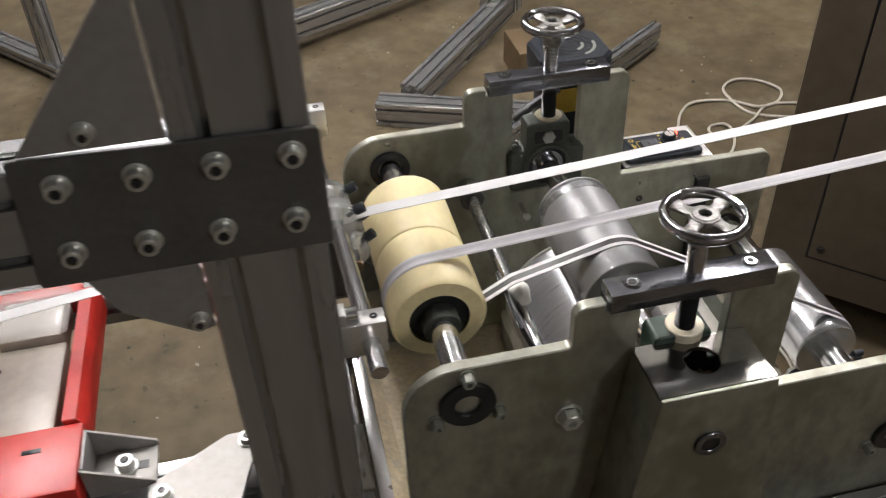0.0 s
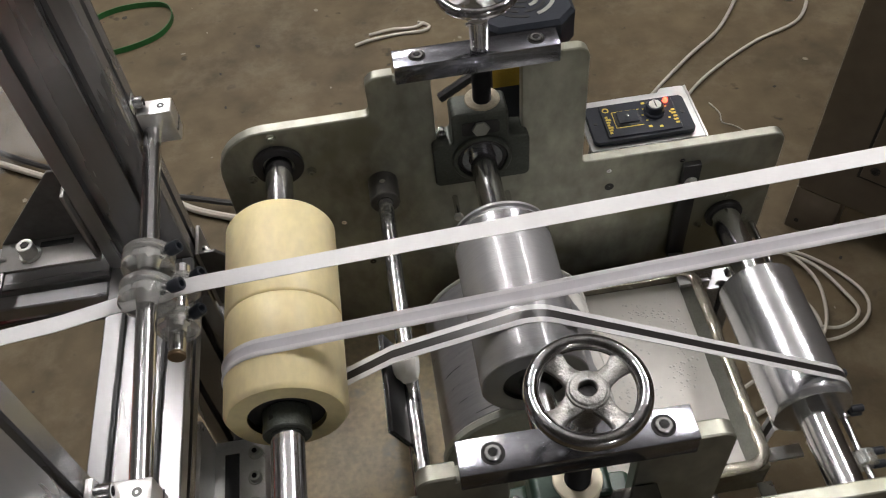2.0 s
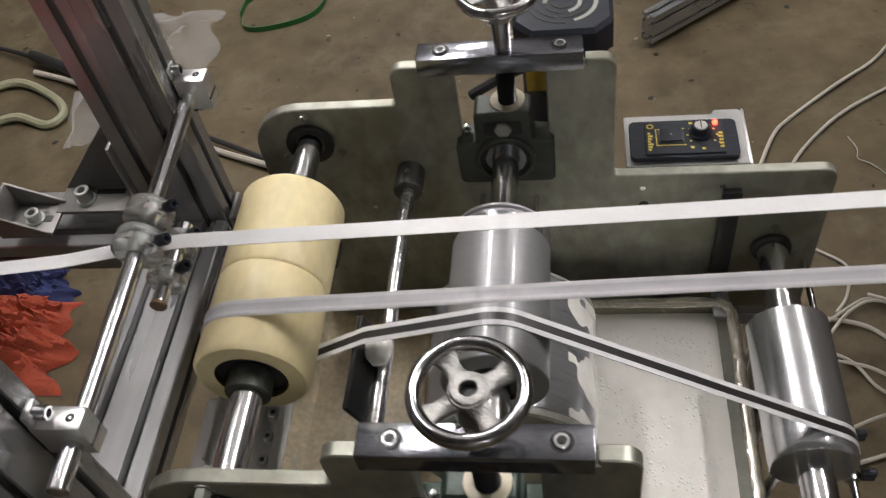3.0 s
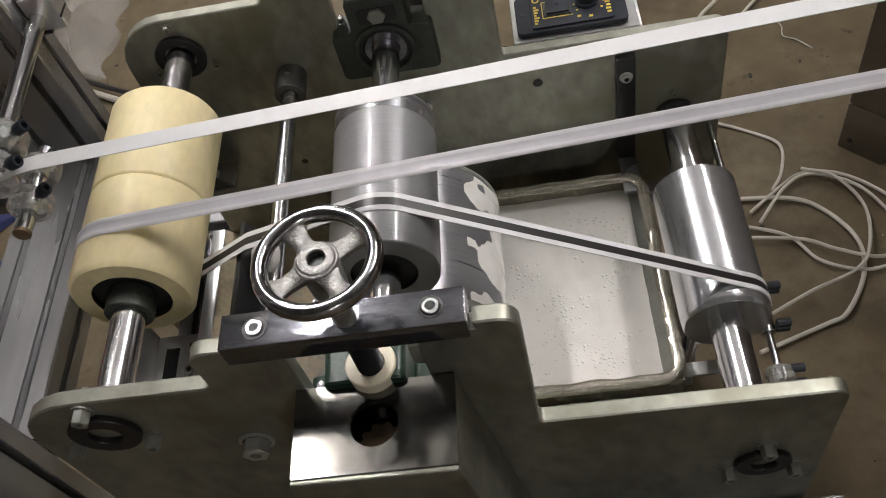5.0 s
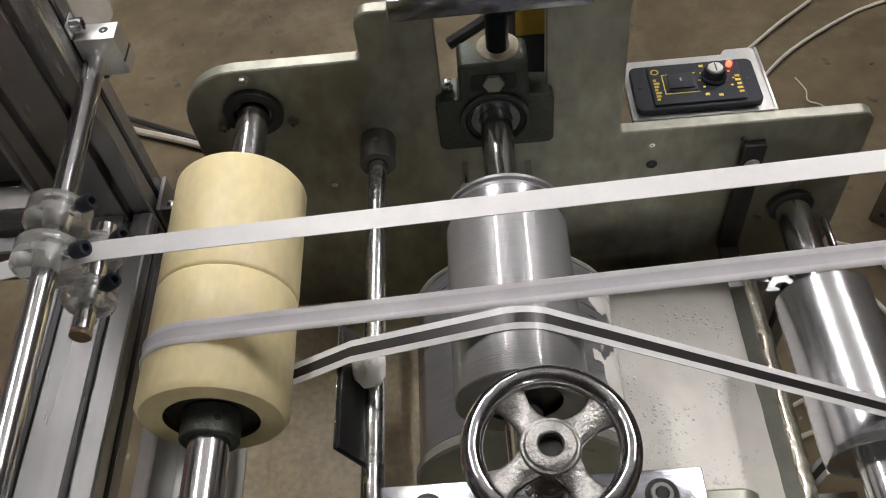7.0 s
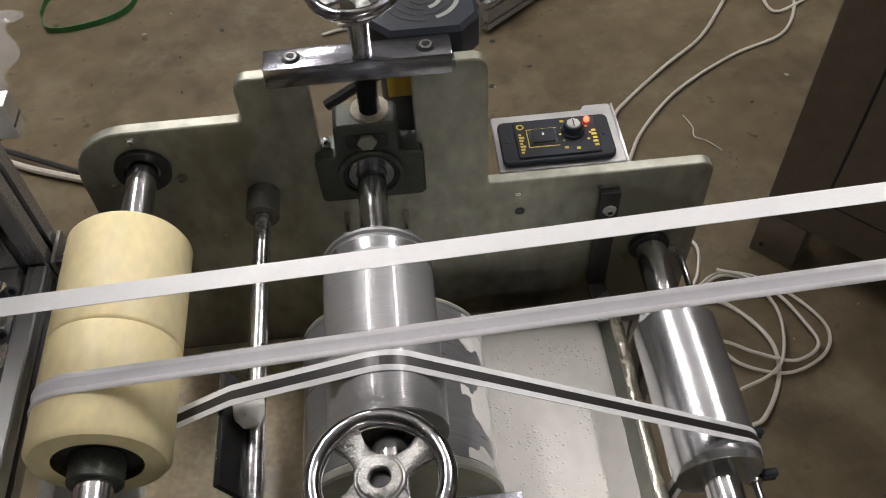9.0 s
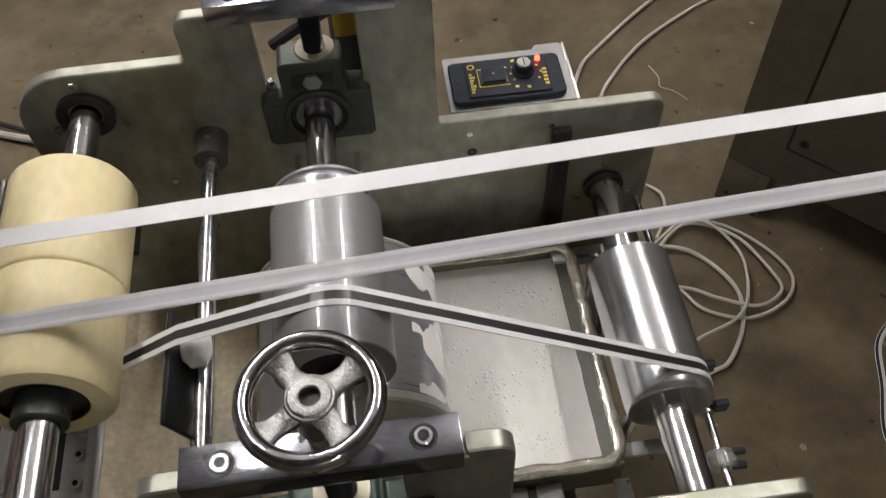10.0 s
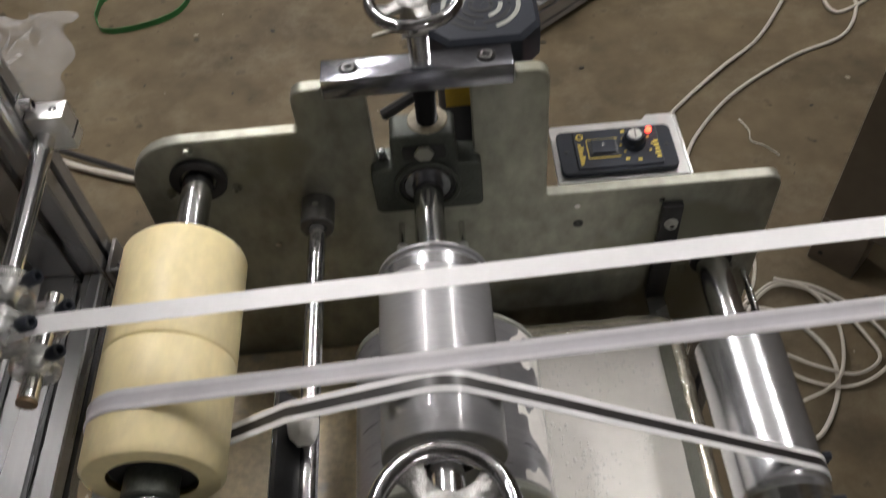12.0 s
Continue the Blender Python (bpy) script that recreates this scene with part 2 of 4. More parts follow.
def slab(outline, y0, y1, bevel=0.0008, plane="xz", bm=None):
    """A plate: an outline in a plane, thickened between two depths."""
    out = bm or bmesh.new()
    put = {"xz": lambda p, d: (p[0], d, p[1]), "xy": lambda p, d: (p[0], p[1], d), "yz": lambda p, d: (d, p[0], p[1])}[plane]
    lo = [out.verts.new(put(p, y0)) for p in outline]
    hi = [out.verts.new(put(p, y1)) for p in outline]
    n = len(lo)
    caps = [out.faces.new(lo), out.faces.new(hi[::-1])]
    for k in range(n):
        out.faces.new((lo[k], hi[k], hi[(k + 1) % n], lo[(k + 1) % n]))
    bmesh.ops.recalc_face_normals(out, faces=out.faces)
    if bevel:
        es = list({e for c in caps for e in c.edges})
        bmesh.ops.bevel(out, geom=es, offset=bevel, segments=1, affect="EDGES")
    return out


def tube(points, r, seg=8, closed=False, bm=None):
    """A round cord along points."""
    out = bm or bmesh.new()
    pts = [Vector(p) for p in points]
    n = len(pts)
    rings = []
    for k, p in enumerate(pts):
        a = pts[k - 1] if (k or closed) else p
        b = pts[(k + 1) % n] if (k < n - 1 or closed) else p
        d = (b - a).normalized()
        s = d.cross(Vector((0, 0, 1)))
        if s.length < 1e-3:
            s = d.cross(Vector((0, 1, 0)))
        s.normalize()
        u = s.cross(d)
        rings.append([out.verts.new(p + (s * math.cos(2 * math.pi * i / seg) + u * math.sin(2 * math.pi * i / seg)) * r) for i in range(seg)])
    for a, b in zip(rings, rings[1:] + ([rings[0]] if closed else [])):
        for i in range(seg):
            out.faces.new((a[i], a[(i + 1) % seg], b[(i + 1) % seg], b[i]))
    if not closed:
        out.faces.new(rings[0])
        out.faces.new(rings[-1][::-1])
    return out


def smooth_path(points, per=8):
    """Catmull-Rom through points."""
    p = [Vector(q) for q in points]
    p = [p[0] * 2 - p[1]] + p + [p[-1] * 2 - p[-2]]
    out = []
    for k in range(1, len(p) - 2):
        for i in range(per):
            t = i / per
            a, b, c, d = p[k - 1:k + 3]
            out.append(0.5 * (2 * b + (c - a) * t + (2 * a - 5 * b + 4 * c - d) * t * t + (3 * b - a - 3 * c + d) * t ** 3))
    out.append(p[-2])
    return out


def band(points, widths, lift=0.0, thick=0.0006, bm=None):
    """A flat tape along points; widths: (from, to) across y, in metres."""
    out = bm or bmesh.new()
    pts = [Vector(p) for p in points]
    rows = []
    for k, p in enumerate(pts):
        d = (pts[min(k + 1, len(pts) - 1)] - pts[max(k - 1, 0)]).normalized()
        side = Vector((0, 1, 0))
        side = (side - d * side.dot(d)).normalized()
        up = d.cross(side)
        o = p + up * lift
        rows.append([out.verts.new(o + side * widths[0]), out.verts.new(o + side * widths[1]),
                     out.verts.new(o + side * widths[1] - up * thick), out.verts.new(o + side * widths[0] - up * thick)])
    for a, b in zip(rows, rows[1:]):
        for i in range(4):
            out.faces.new((a[i], a[(i + 1) % 4], b[(i + 1) % 4], b[i]))
    out.faces.new(rows[0])
    out.faces.new(rows[-1][::-1])
    return out


def cap_screw(r=0.005, h=0.006, axis="z", at=(0, 0, 0), bm=None):
    """Socket head cap screw, head only, with its hexagon socket."""
    out = bm or bmesh.new()
    m = Matrix.Translation(at) @ AX[axis]
    lathe([(r, -0.001), (r, h - 0.0006), (r - 0.0006, h), (r * 0.58, h)], axis, at, 24, out)
    hexa = lambda rr, hh: [out.verts.new(m @ Vector((rr * math.cos(math.pi / 3 * k), rr * math.sin(math.pi / 3 * k), hh))) for k in range(6)]
    a, b = hexa(r * 0.58, h + 0.00005), hexa(r * 0.54, h * 0.35)
    for k in range(6):
        out.faces.new((a[k], a[(k + 1) % 6], b[(k + 1) % 6], b[k]))
    out.faces.new(b)
    return out


def hex_bolt(r=0.008, h=0.008, axis="y", at=(0, 0, 0), bm=None, socket=True):
    out = bm or bmesh.new()
    lathe([(r * 1.25, 0), (r * 1.25, 0.0015), (r, 0.0016)], axis, at, 24, out)
    lathe([(r, 0.0015), (r, h - 0.001), (r * 0.88, h), (r * 0.45 if socket else 0.0, h)] + ([(r * 0.42, h * 0.4), (0, h * 0.4)] if socket else []), axis, at, 6, out)
    return out


# ---- room ----
def wall(name, x0, x1, y0, y1, z0, z1, mat, label):
    return tagged(part(name, box(x0, x1, y0, y1, z0, z1, 0), mat), label, "wall" if "wall" in name else name, kind="structure")


wall("floor", -6, 7, -6, 8, FLOOR - 0.2, FLOOR, CONCRETE, "stained brown concrete workshop floor")
wall("wall_north", -6, 7, 8, 8.2, FLOOR, 3.4, WALLPAINT, "plain painted workshop wall")
wall("wall_south", -6, 7, -6.2, -6, FLOOR, 3.4, WALLPAINT, "plain painted workshop wall")
wall("wall_west", -6.2, -6, -6.2, 8.2, FLOOR, 3.4, WALLPAINT, "plain painted workshop wall")
wall("wall_east", 7, 7.2, -6.2, 8.2, FLOOR, 3.4, WALLPAINT, "plain painted workshop wall")
tagged(part("ceiling", box(-6.2, 7.2, -6.2, 8.2, 3.4, 3.6, 0), CEILPAINT), "plain grey workshop ceiling", "ceiling", kind="structure")

# ceiling lights: long glowing tubes under battens; the y -4.2 one is added fill for front faces
GLOW = bpy.data.materials.new("lit_tube")
GLOW.use_nodes = True
GLOW.node_tree.nodes["Principled BSDF"].inputs["Emission Color"].default_value = (1.0, 0.955, 0.94, 1)
GLOW.node_tree.nodes["Principled BSDF"].inputs["Emission Strength"].default_value = 128
for x, rows in ((-0.75, (1.5, 4.3)), (1.62, (-4.2, 1.5))):
    for y in rows:
        t = thing("tube_light", pose(x, y, 3.0), "lit fluorescent tube hanging under the ceiling", "ceiling light", "tube lights")
        part("tube", rod(0.036, -0.85, 0.85, "y", chamfer=0.004, seg=16), GLOW, t)
        part("batten", box(-0.03, 0.03, -0.88, 0.88, 0.045, 0.09, 0.004), WALLPAINT, t)
        part("hanger", box(-0.01, 0.01, -0.01, 0.01, 0.0905, 0.398, 0.001), WALLPAINT, t)

# ---- machine frame: side plates ----
CX, CZ = 0.0505, 0.800      # coating roller axis
NX, NZ, NR = -0.1435, 0.820, 0.0478   # cream roller
SX, SZ, SR = 0.322, 0.642, 0.0395     # right-hand steel roller
CR = 0.0435
LX, LZ, LR = 0.052, 0.676, 0.080      # lower pick-up roller
NEAR, FAR = (-0.007, 0.005), (0.374, 0.386)

OUTLINE = rounded([(-0.2, 0.53, 0), (0.37, 0.53, 0), (0.37, 0.757, 0.014), (0.155, 0.757, 0.004), (0.155, 0.906, 0.013), (0.128, 0.906, 0),
                   (0.128, 0.899, 0), (0.092, 0.899, 0), (0.092, 0.757, 0), (0.009, 0.757, 0), (0.009, 0.899, 0), (-0.024, 0.899, 0), (-0.024, 0.906, 0),
                   (-0.05, 0.906, 0.012), (-0.05, 0.862, 0.005), (-0.2, 0.862, 0.05)])


def side_plate(y0, y1, label, out):
    """One machine side plate with its bearings and fixings. out: -1 if its outside faces the front, else 1."""
    t = thing("side_plate", pose(0, 0, 0), label, "machine plate", "machine side plates")
    part("plate", slab(OUTLINE, y0, y1, 0.0012), PLATE, t)
    inner, outer = (y1, y0) if out < 0 else (y0, y1)
    for name, x, z, r in (("bearing", NX, NZ, 0.024), ("bearing", SX, SZ, 0.021)):
        b = part(name, ring(r * 0.62, r, min(inner, inner - out * 0.006), max(inner, inner - out * 0.006), "y", (x, 0, z)), BLACK, t, "black bearing ring")
        part("outer_ring", ring(r * 0.5, r * 1.05, min(outer, outer + out * 0.005), max(outer, outer + out * 0.005), "y", (x, 0, z)), BLACK, b)
        for k in range(3):
            a = radians(90 + 120 * k)
            bm = hex_bolt(0.004, 0.004, "y", (0, 0, 0))
            bmesh.ops.transform(bm, matrix=pose(x + (r + 0.009) * math.cos(a), inner, z + (r + 0.009) * math.sin(a), 0, 0, 0 if out < 0 else 180), verts=bm.verts)
            part("screw", bm, PLATE, t)
            if out > 0 and k == 0:
                continue
            bm = hex_bolt(0.0062, 0.011, "y", (0, 0, 0))
            bmesh.ops.transform(bm, matrix=pose(x + (r + 0.0085) * math.cos(a), outer, z + (r + 0.0085) * math.sin(a), 0, 0, 180 if out < 0 else 0), verts=bm.verts)
            part("bolt", bm, DULLZINC, t, "dull zinc bolt")
    bm = hex_bolt(0.0105, 0.012)
    bmesh.ops.transform(bm, matrix=pose(-0.049, outer, 0.777, 0, 0, 180 if out < 0 else 0), verts=bm.verts)
    part("bolt", bm, ZINC, t, "large bright socket bolt")
    for x, z, r in ((0.186, 0.714, 0.005), (0.184, 0.739, 0.0028), (0.262, 0.738, 0.0028), (-0.096, 0.722, 0.0028), (-0.075, 0.65, 0.0035)):
        part("tapped_hole" if r > 0.003 else "pin", ring(0.0008, r, min(inner, inner - out * 0.0008), max(inner, inner - out * 0.0008), "y", (x, 0, z), 0.0002, 16), BLACK if r > 0.0028 else SHAFT, t)
    return t


side_plate(*NEAR, "olive-grey zinc-plated steel side plate with stepped top", -1)
side_plate(*FAR, "olive-grey zinc-plated steel side plate with stepped top", 1)


# ---- adjuster: bridge bar, screw, handwheel, bearing block ----
def adjuster(y, label):
    bar = thing("bridge_bar", pose(0, y, 0), label, "steel bar", "bridge bars over the bearing slots")
    part("bar", box(-0.022, 0.126, -0.012, 0.012, 0.8995, 0.919, 0.0008), BAR, bar)
    for x in (0.0, 0.106):
        part("socket_screw", cap_screw(0.0055, 0.0022, "z", (x, 0, 0.919)), SHAFT, bar, "bright socket-head screw")
        part("hex_socket", lathe([(0, 0.9203), (0.0029, 0.9203), (0.0029, 0.9214), (0, 0.9214)], "z", (x, 0, 0), 6), BLACK, bar)
        part("counterbore", ring(0.0056, 0.0076, 0.9188, 0.9196, "z", (x, 0, 0), 0.0002), BLACK, bar)
    return bar


def handwheel(at, collar_mat, collar_label):
    t = thing("handwheel", at, "polished chrome handwheel with four spokes on a screw", "handwheel", "chrome handwheels")
    R, r = 0.0318, 0.0047
    prof = [(R + r * math.cos(a), 0.004 + 1.1 * r * math.sin(a)) for a in [2 * math.pi * k / 14 for k in range(15)]]
    part("rim", lathe(prof, "z", seg=64), RIMCHROME, t, "shiny worn chrome rim")
    part("hub", lathe([(0.0052, -0.022), (0.0105, -0.022), (0.0115, -0.005), (0.0124, -0.001), (0.0124, 0.0046), (0.0119, 0.0054), (0.0109, 0.0057), (0.0104, 0.0066), (0.0098, 0.0069), (0.0058, 0.0069), (0.0050, 0.0062), (0.0050, -0.006), (0, -0.006)], "z"), CASTCHROME, t)
    part("bore", rod(0.00495, -0.0058, 0.002, "z", chamfer=0.0003), BLACK, t, "dark bore")
    for k in range(4):
        bm = bmesh.new()
        sec = []
        for d, w, h, z in ((0.0105, 0.0068, 0.0034, 0.0015), (0.0155, 0.0055, 0.0030, 0.0004), (0.021, 0.0055, 0.0028, 0.0004), (0.026, 0.0070, 0.0030, 0.0015), (0.0298, 0.0098, 0.0032, 0.0026)):
            sec.append([bm.verts.new((d, q * w, z + u * h)) for q, u in ((-1, -0.5), (-0.6, -1), (0.6, -1), (1, -0.5), (1, 0.5), (0.7, 1), (-0.7, 1), (-1, 0.5))])
        for a, b in zip(sec, sec[1:]):
            for i in range(8):
                bm.faces.new((a[i], a[(i + 1) % 8], b[(i + 1) % 8], b[i]))
        bmesh.ops.rotate(bm, matrix=Matrix.Rotation(radians(90 * k), 3, "Z"), verts=bm.verts)
        part("spoke", bm, CASTCHROME, t)
    prof = [(0, -0.058)]
    z = -0.058
    while z < -0.023:
        prof += [(0.0067, z), (0.0083, z + 0.0007), (0.0083, z + 0.0010), (0.0067, z + 0.0017)]
        z += 0.00175
    part("screw_top", lathe(prof + [(0.0067, z), (0, z)], "z", seg=28), SHAFT, t, "bright steel threaded screw end")
    part("locking_pin", rod(0.0018, -0.0125, -0.008, "x", (0, 0, -0.026), 0.0003, 10), SHAFT, t)
    prof = [(0, -0.125)]
    z = -0.125
    while z < -0.083:
        prof += [(0.0068, z), (0.0088, z + 0.0011)]
        z += 0.0022
    part("thread", lathe(prof + [(0.0068, z), (0, z)], "z", seg=24), BLACK, t, "black threaded spindle")
    part("collar", ring(0.0088, 0.0168, -0.1255, -0.1135, "z"), collar_mat, t, collar_label)
    return t


def bearing_block(y, mat, name_label):
    """Take-up bearing block in the plate's slot: flanged body, ring, neck with a nut window."""
    t = thing("bearing_block", pose(CX, y, CZ), name_label, "bearing block", "take-up bearing blocks")
    body = rounded([(-0.047, -0.034, 0.006), (0.047, -0.034, 0.006), (0.047, 0.02, 0.006), (0.027, 0.022, 0.004), (0.027, 0.058, 0.006), (-0.027, 0.058, 0.006), (-0.027, 0.022, 0.004), (-0.047, 0.02, 0.006)])
    part("body", slab(body, -0.014, 0.014, 0.0015), mat, t)
    part("boss", ring(0.0245, 0.029, -0.018, 0.018), mat, t)
    part("bearing_ring", ring(0.0128, 0.0205, -0.016, 0.016), BAR, t, "steel bearing ring")
    part("seal", ring(0.0205, 0.0243, -0.0155, 0.0155), BLACK, t)
    for s in (-1, 1):
        bm = slab(rounded([(-0.018, 0.031, 0.003), (0.018, 0.031, 0.003), (0.018, 0.047, 0.003), (-0.018, 0.047, 0.003)], 3), s * 0.0138, s * 0.0146, 0)
        part("nut_window", bm, BLACK, t)
        part("nut", lathe([(0, 0.0), (0.0085, 0.0), (0.0085, 0.003), (0.0, 0.003)], "y", (0, 0.0145 if s > 0 else -0.0175, 0.039), 6), DULLZINC, t)
    part("grease_nipple", lathe([(0, 0), (0.004, 0), (0.004, 0.006), (0.0025, 0.007), (0.003, 0.012), (0, 0.013)], "z", (-0.036, 0, 0.02), 12), SHAFT, t)
    return t


adjuster(-0.001, "ground steel bar bolted across the near plate's slot")
adjuster(0.380, "ground steel bar bolted across the far plate's slot")
handwheel(pose(0.0555, 0.0, 0.973, 0, 0, 33), NYLONWHITE, "white nylon collar")
handwheel(pose(0.0555, 0.380, 0.973, 0, 0, 20), GREASY, "greasy brownish nylon collar")
bearing_block(0.376, CASTIRON, "grey cast-iron take-up bearing block in the slot")
bearing_block(0.003, GREENIRON, "dark green take-up bearing block in the slot")

# gearbox bracket in front of the near plate
t = thing("drive_bracket", pose(0.056, 0, 0), "folded bright steel bracket with a round hole", "bracket")
HOLE = [(0.0158 * math.sin(math.pi * k / 16), -0.037 + 0.0158 * math.cos(math.pi * k / 16)) for k in range(17)]
bm = bmesh.new()
for q in (-1, 1):
    slab([(0, -0.0085), (q * 0.052, -0.0085), (q * 0.052, -0.069), (0, -0.069)] + [(q * x, y) for x, y in HOLE[::-1]], 0.846, 0.850, 0, "xy", bm)
bmesh.ops.remove_doubles(bm, verts=bm.verts, dist=0.00001)
ob = part("top_plate", bm, MIRROR, t, "bright mirror-like top plate with a round hole")
for p in ob.data.polygons:
    p.use_smooth = False
part("front_plate", slab([(-0.085, 0.55), (0.085, 0.55), (0.052, 0.850), (-0.052, 0.850)], -0.073, -0.0695, 0.0008), PLATE, t)
for q in (-1, 1):
    bm = bmesh.new()
    lo = [bm.verts.new((q * (0.0515 + o + (0.846 - z) * 0.11), y, z)) for o in (0, -0.003) for y, z in ((-0.0692, 0.55), (-0.0085, 0.55), (-0.0085, 0.8455), (-0.0692, 0.8455))]
    for a in ((0, 1, 2, 3), (7, 6, 5, 4), (0, 4, 5, 1), (1, 5, 6, 2), (2, 6, 7, 3), (3, 7, 4, 0)):
        bm.faces.new([lo[i] for i in a])
    part("cheek", bm, PLATE, t)
gear = []
for k in range(44):
    a = 2 * math.pi * k / 44
    r = 0.0165 if k % 4 in (1, 2) else 0.014
    gear.append((r * math.cos(a) + 0.001, r * math.sin(a) - 0.044))
part("gear", slab(gear, 0.822, 0.830, 0.0004, "xy"), BRONZE, t, "brown gear seen through the hole")
part("front_ring", ring(0.008, 0.0145, -0.0765, -0.0732, "y", (0.0, 0, 0.785)), BAR, t)
part("front_hole", rod(0.0082, -0.0745, -0.0732, "y", (0.0, 0, 0.785), 0.0002), BLACK, t)

# ---- rollers ----
MOVERS = []


def roller(name, x, z, label):
    t = thing(name, pose(x, 0, z), label, "roller")
    MOVERS.append(t)
    return t


cream = roller("nylon_roller", NX, NZ, "cream-yellow nylon guide roller with a turned groove")
prof = [(0.030, 0.101), (0.0445, 0.101), (NR, 0.105), (NR, 0.186), (NR - 0.0006, 0.1875), (NR - 0.002, 0.1885), (NR - 0.0006, 0.1895), (NR, 0.191), (NR, 0.283), (NR - 0.003, 0.287), (0.030, 0.287)]
part("sleeve", lathe(prof, "y", seg=96), NYLON, cream)
part("bore_ring", ring(0.017, 0.0301, 0.106, 0.282), BLACK, cream, "black recessed bearing")
part("collar", ring(0.0125, 0.0185, 0.086, 0.1055), CASTIRON, cream, "dark steel collar")
part("shaft", rod(0.0128, -0.006, 0.385), SHAFT, cream)
part("set_screw", rod(0.0022, 0.0176, 0.0187, "x", (0, 0.095, 0), 0.0003, 10), BLACK, cream)

coat = roller("coating_roller", CX, CZ, "turned grey steel coating roller on a bright shaft")
part("drum", lathe([(0.026, 0.108), (CR - 0.001, 0.108), (CR, 0.109), (CR, 0.2555), (CR - 0.0025, 0.2565), (CR - 0.0025, 0.2605), (CR, 0.2615), (CR, 0.264), (CR - 0.0015, 0.2655), (CR - 0.003, 0.2655), (CR - 0.004, 0.262), (0.0, 0.262)], "y", seg=96), TURNED, coat)
part("polished_end", ring(CR - 0.003, CR + 0.00015, 0.2445, 0.2552, chamfer=0.0001, seg=96), DRUMSTEEL, coat, "polished bright end of the drum")
part("end_recess", rod(0.0262, 0.112, 0.116), BLACK, coat)
part("shaft", rod(0.0127, -0.03, 0.41), SHAFT, coat)

lower = roller("pickup_roller", LX, LZ, "large steel pick-up roller wet with white glue")
part("drum", lathe([(0, 0.116), (LR - 0.001, 0.116), (LR, 0.117), (LR, 0.257), (LR - 0.001, 0.258), (0, 0.258)], "y", seg=96), WETSTEEL, lower)
part("near_flange", rod(LR + 0.003, 0.106, 0.1158, chamfer=0.002, seg=64), FLANGE, lower, "milky plastic end flange")
part("far_flange", rod(LR + 0.0015, 0.2582, 0.2625, chamfer=0.0015, seg=64), FLANGE, lower, "milky plastic end flange")
part("shaft", rod(0.0125, -0.004, 0.384), SHAFT, lower)

# glue film clinging to the side of the pick-up roller that leaves the bath
bm = bmesh.new()
na, ny = 130, 190
shell = {}
for i in range(na + 1):
    for j in range(ny + 1):
        a = radians(-38 + 84 * i / na)
        y = 0.1175 + 0.139 * j / ny
        q = Vector((a * 2.2, y * 26, 3.0))
        h = noise.noise(q) + 0.45 * noise.noise(q * 2.6) + 0.1 * noise.noise(q * 6)
        edge = 0.86 + 0.40 * noise.noise(Vector((y * 38, 1.0, 0))) + 0.07 * noise.noise(Vector((y * 90, 4.0, 0)))
        lim = edge - (a - radians(-38)) / radians(84)
        r = LR + 0.0002 + 0.0018 * max(0.0, min(1.0, 0.45 + h)) * min(1.0, max(0.0, lim * 6))
        shell[i, j] = (bm.verts.new((LX + r * math.cos(a), y, LZ + r * math.sin(a))), lim + 0.55 * h * (i / na))
for i in range(na):
    for j in range(ny):
        k = [shell[i, j], shell[i + 1, j], shell[i + 1, j + 1], shell[i, j + 1]]
        if min(v[1] for v in k) > 0.0:
            bm.faces.new([v[0] for v in k])
bmesh.ops.delete(bm, geom=[v for v in bm.verts if not v.link_faces], context="VERTS")
tagged(part("glue_film", bm, GLUE), "ragged wet white glue film on the pick-up roller", "glue", kind="stuff")

steel = roller("steel_roller", SX, SZ, "bright polished solid steel roller on a shaft")
part("drum", lathe([(0, 0.118), (SR - 0.0022, 0.118), (SR - 0.0012, 0.119), (SR, 0.129), (SR, 0.268), (SR - 0.002, 0.270), (0, 0.270)], "y", seg=96), DRUMSTEEL, steel)
part("neck", ring(0.0162, 0.0182, 0.2702, 0.30), SHAFT, steel)
part("shaft", rod(0.0161, -0.0068, 0.384), SHAFT, steel)

# stay rod with its collars
t = thing("stay_rod", pose(-0.049, 0, 0.775), "thin bright round stay rod between the plates", "rod")
part("rod", rod(0.0076, 0.0052, 0.3738), SMEARED, t, "bright rod smeared with glue")
part("collar", ring(0.0077, 0.0148, 0.344, 0.3738), GUSSET, t, "dark grey steel collar")
part("collar", ring(0.0077, 0.0142, 0.0052, 0.03), CASTIRON, t, "dark steel collar")
part("set_screw", rod(0.003, 0.0135, 0.0148, "z", (0, 0.36, 0), 0.0003, 10), SHAFT, t)

# wiper plate on the stay rod
t = thing("wiper_plate", pose(-0.0595, 0, 0.790, 0, -23, 0), "dark polished wiper plate resting on the stay rod", "wiper")
part("blade", box(-0.0018, 0.0018, 0.083, 0.172, -0.032, 0.018, 0.0006), BLACK, t)
part("edge_strip", box(-0.0031, -0.0019, 0.083, 0.172, -0.028, 0.018, 0.0003), BAR, t)
bm = bmesh.new()
bmesh.ops.create_icosphere(bm, subdivisions=3, radius=1)
for v in bm.verts:
    k = 1 + 0.25 * noise.noise(v.co * 1.7)
    v.co = Vector((v.co.x * 0.012 * k, v.co.y * 0.0155 * k, v.co.z * 0.012 * k))
ob = part("glue_blob", bm, GLUE, None, at=pose(-0.049, 0.147, 0.793))
tagged(ob, "glossy blob of white glue on the wiper", "glue")

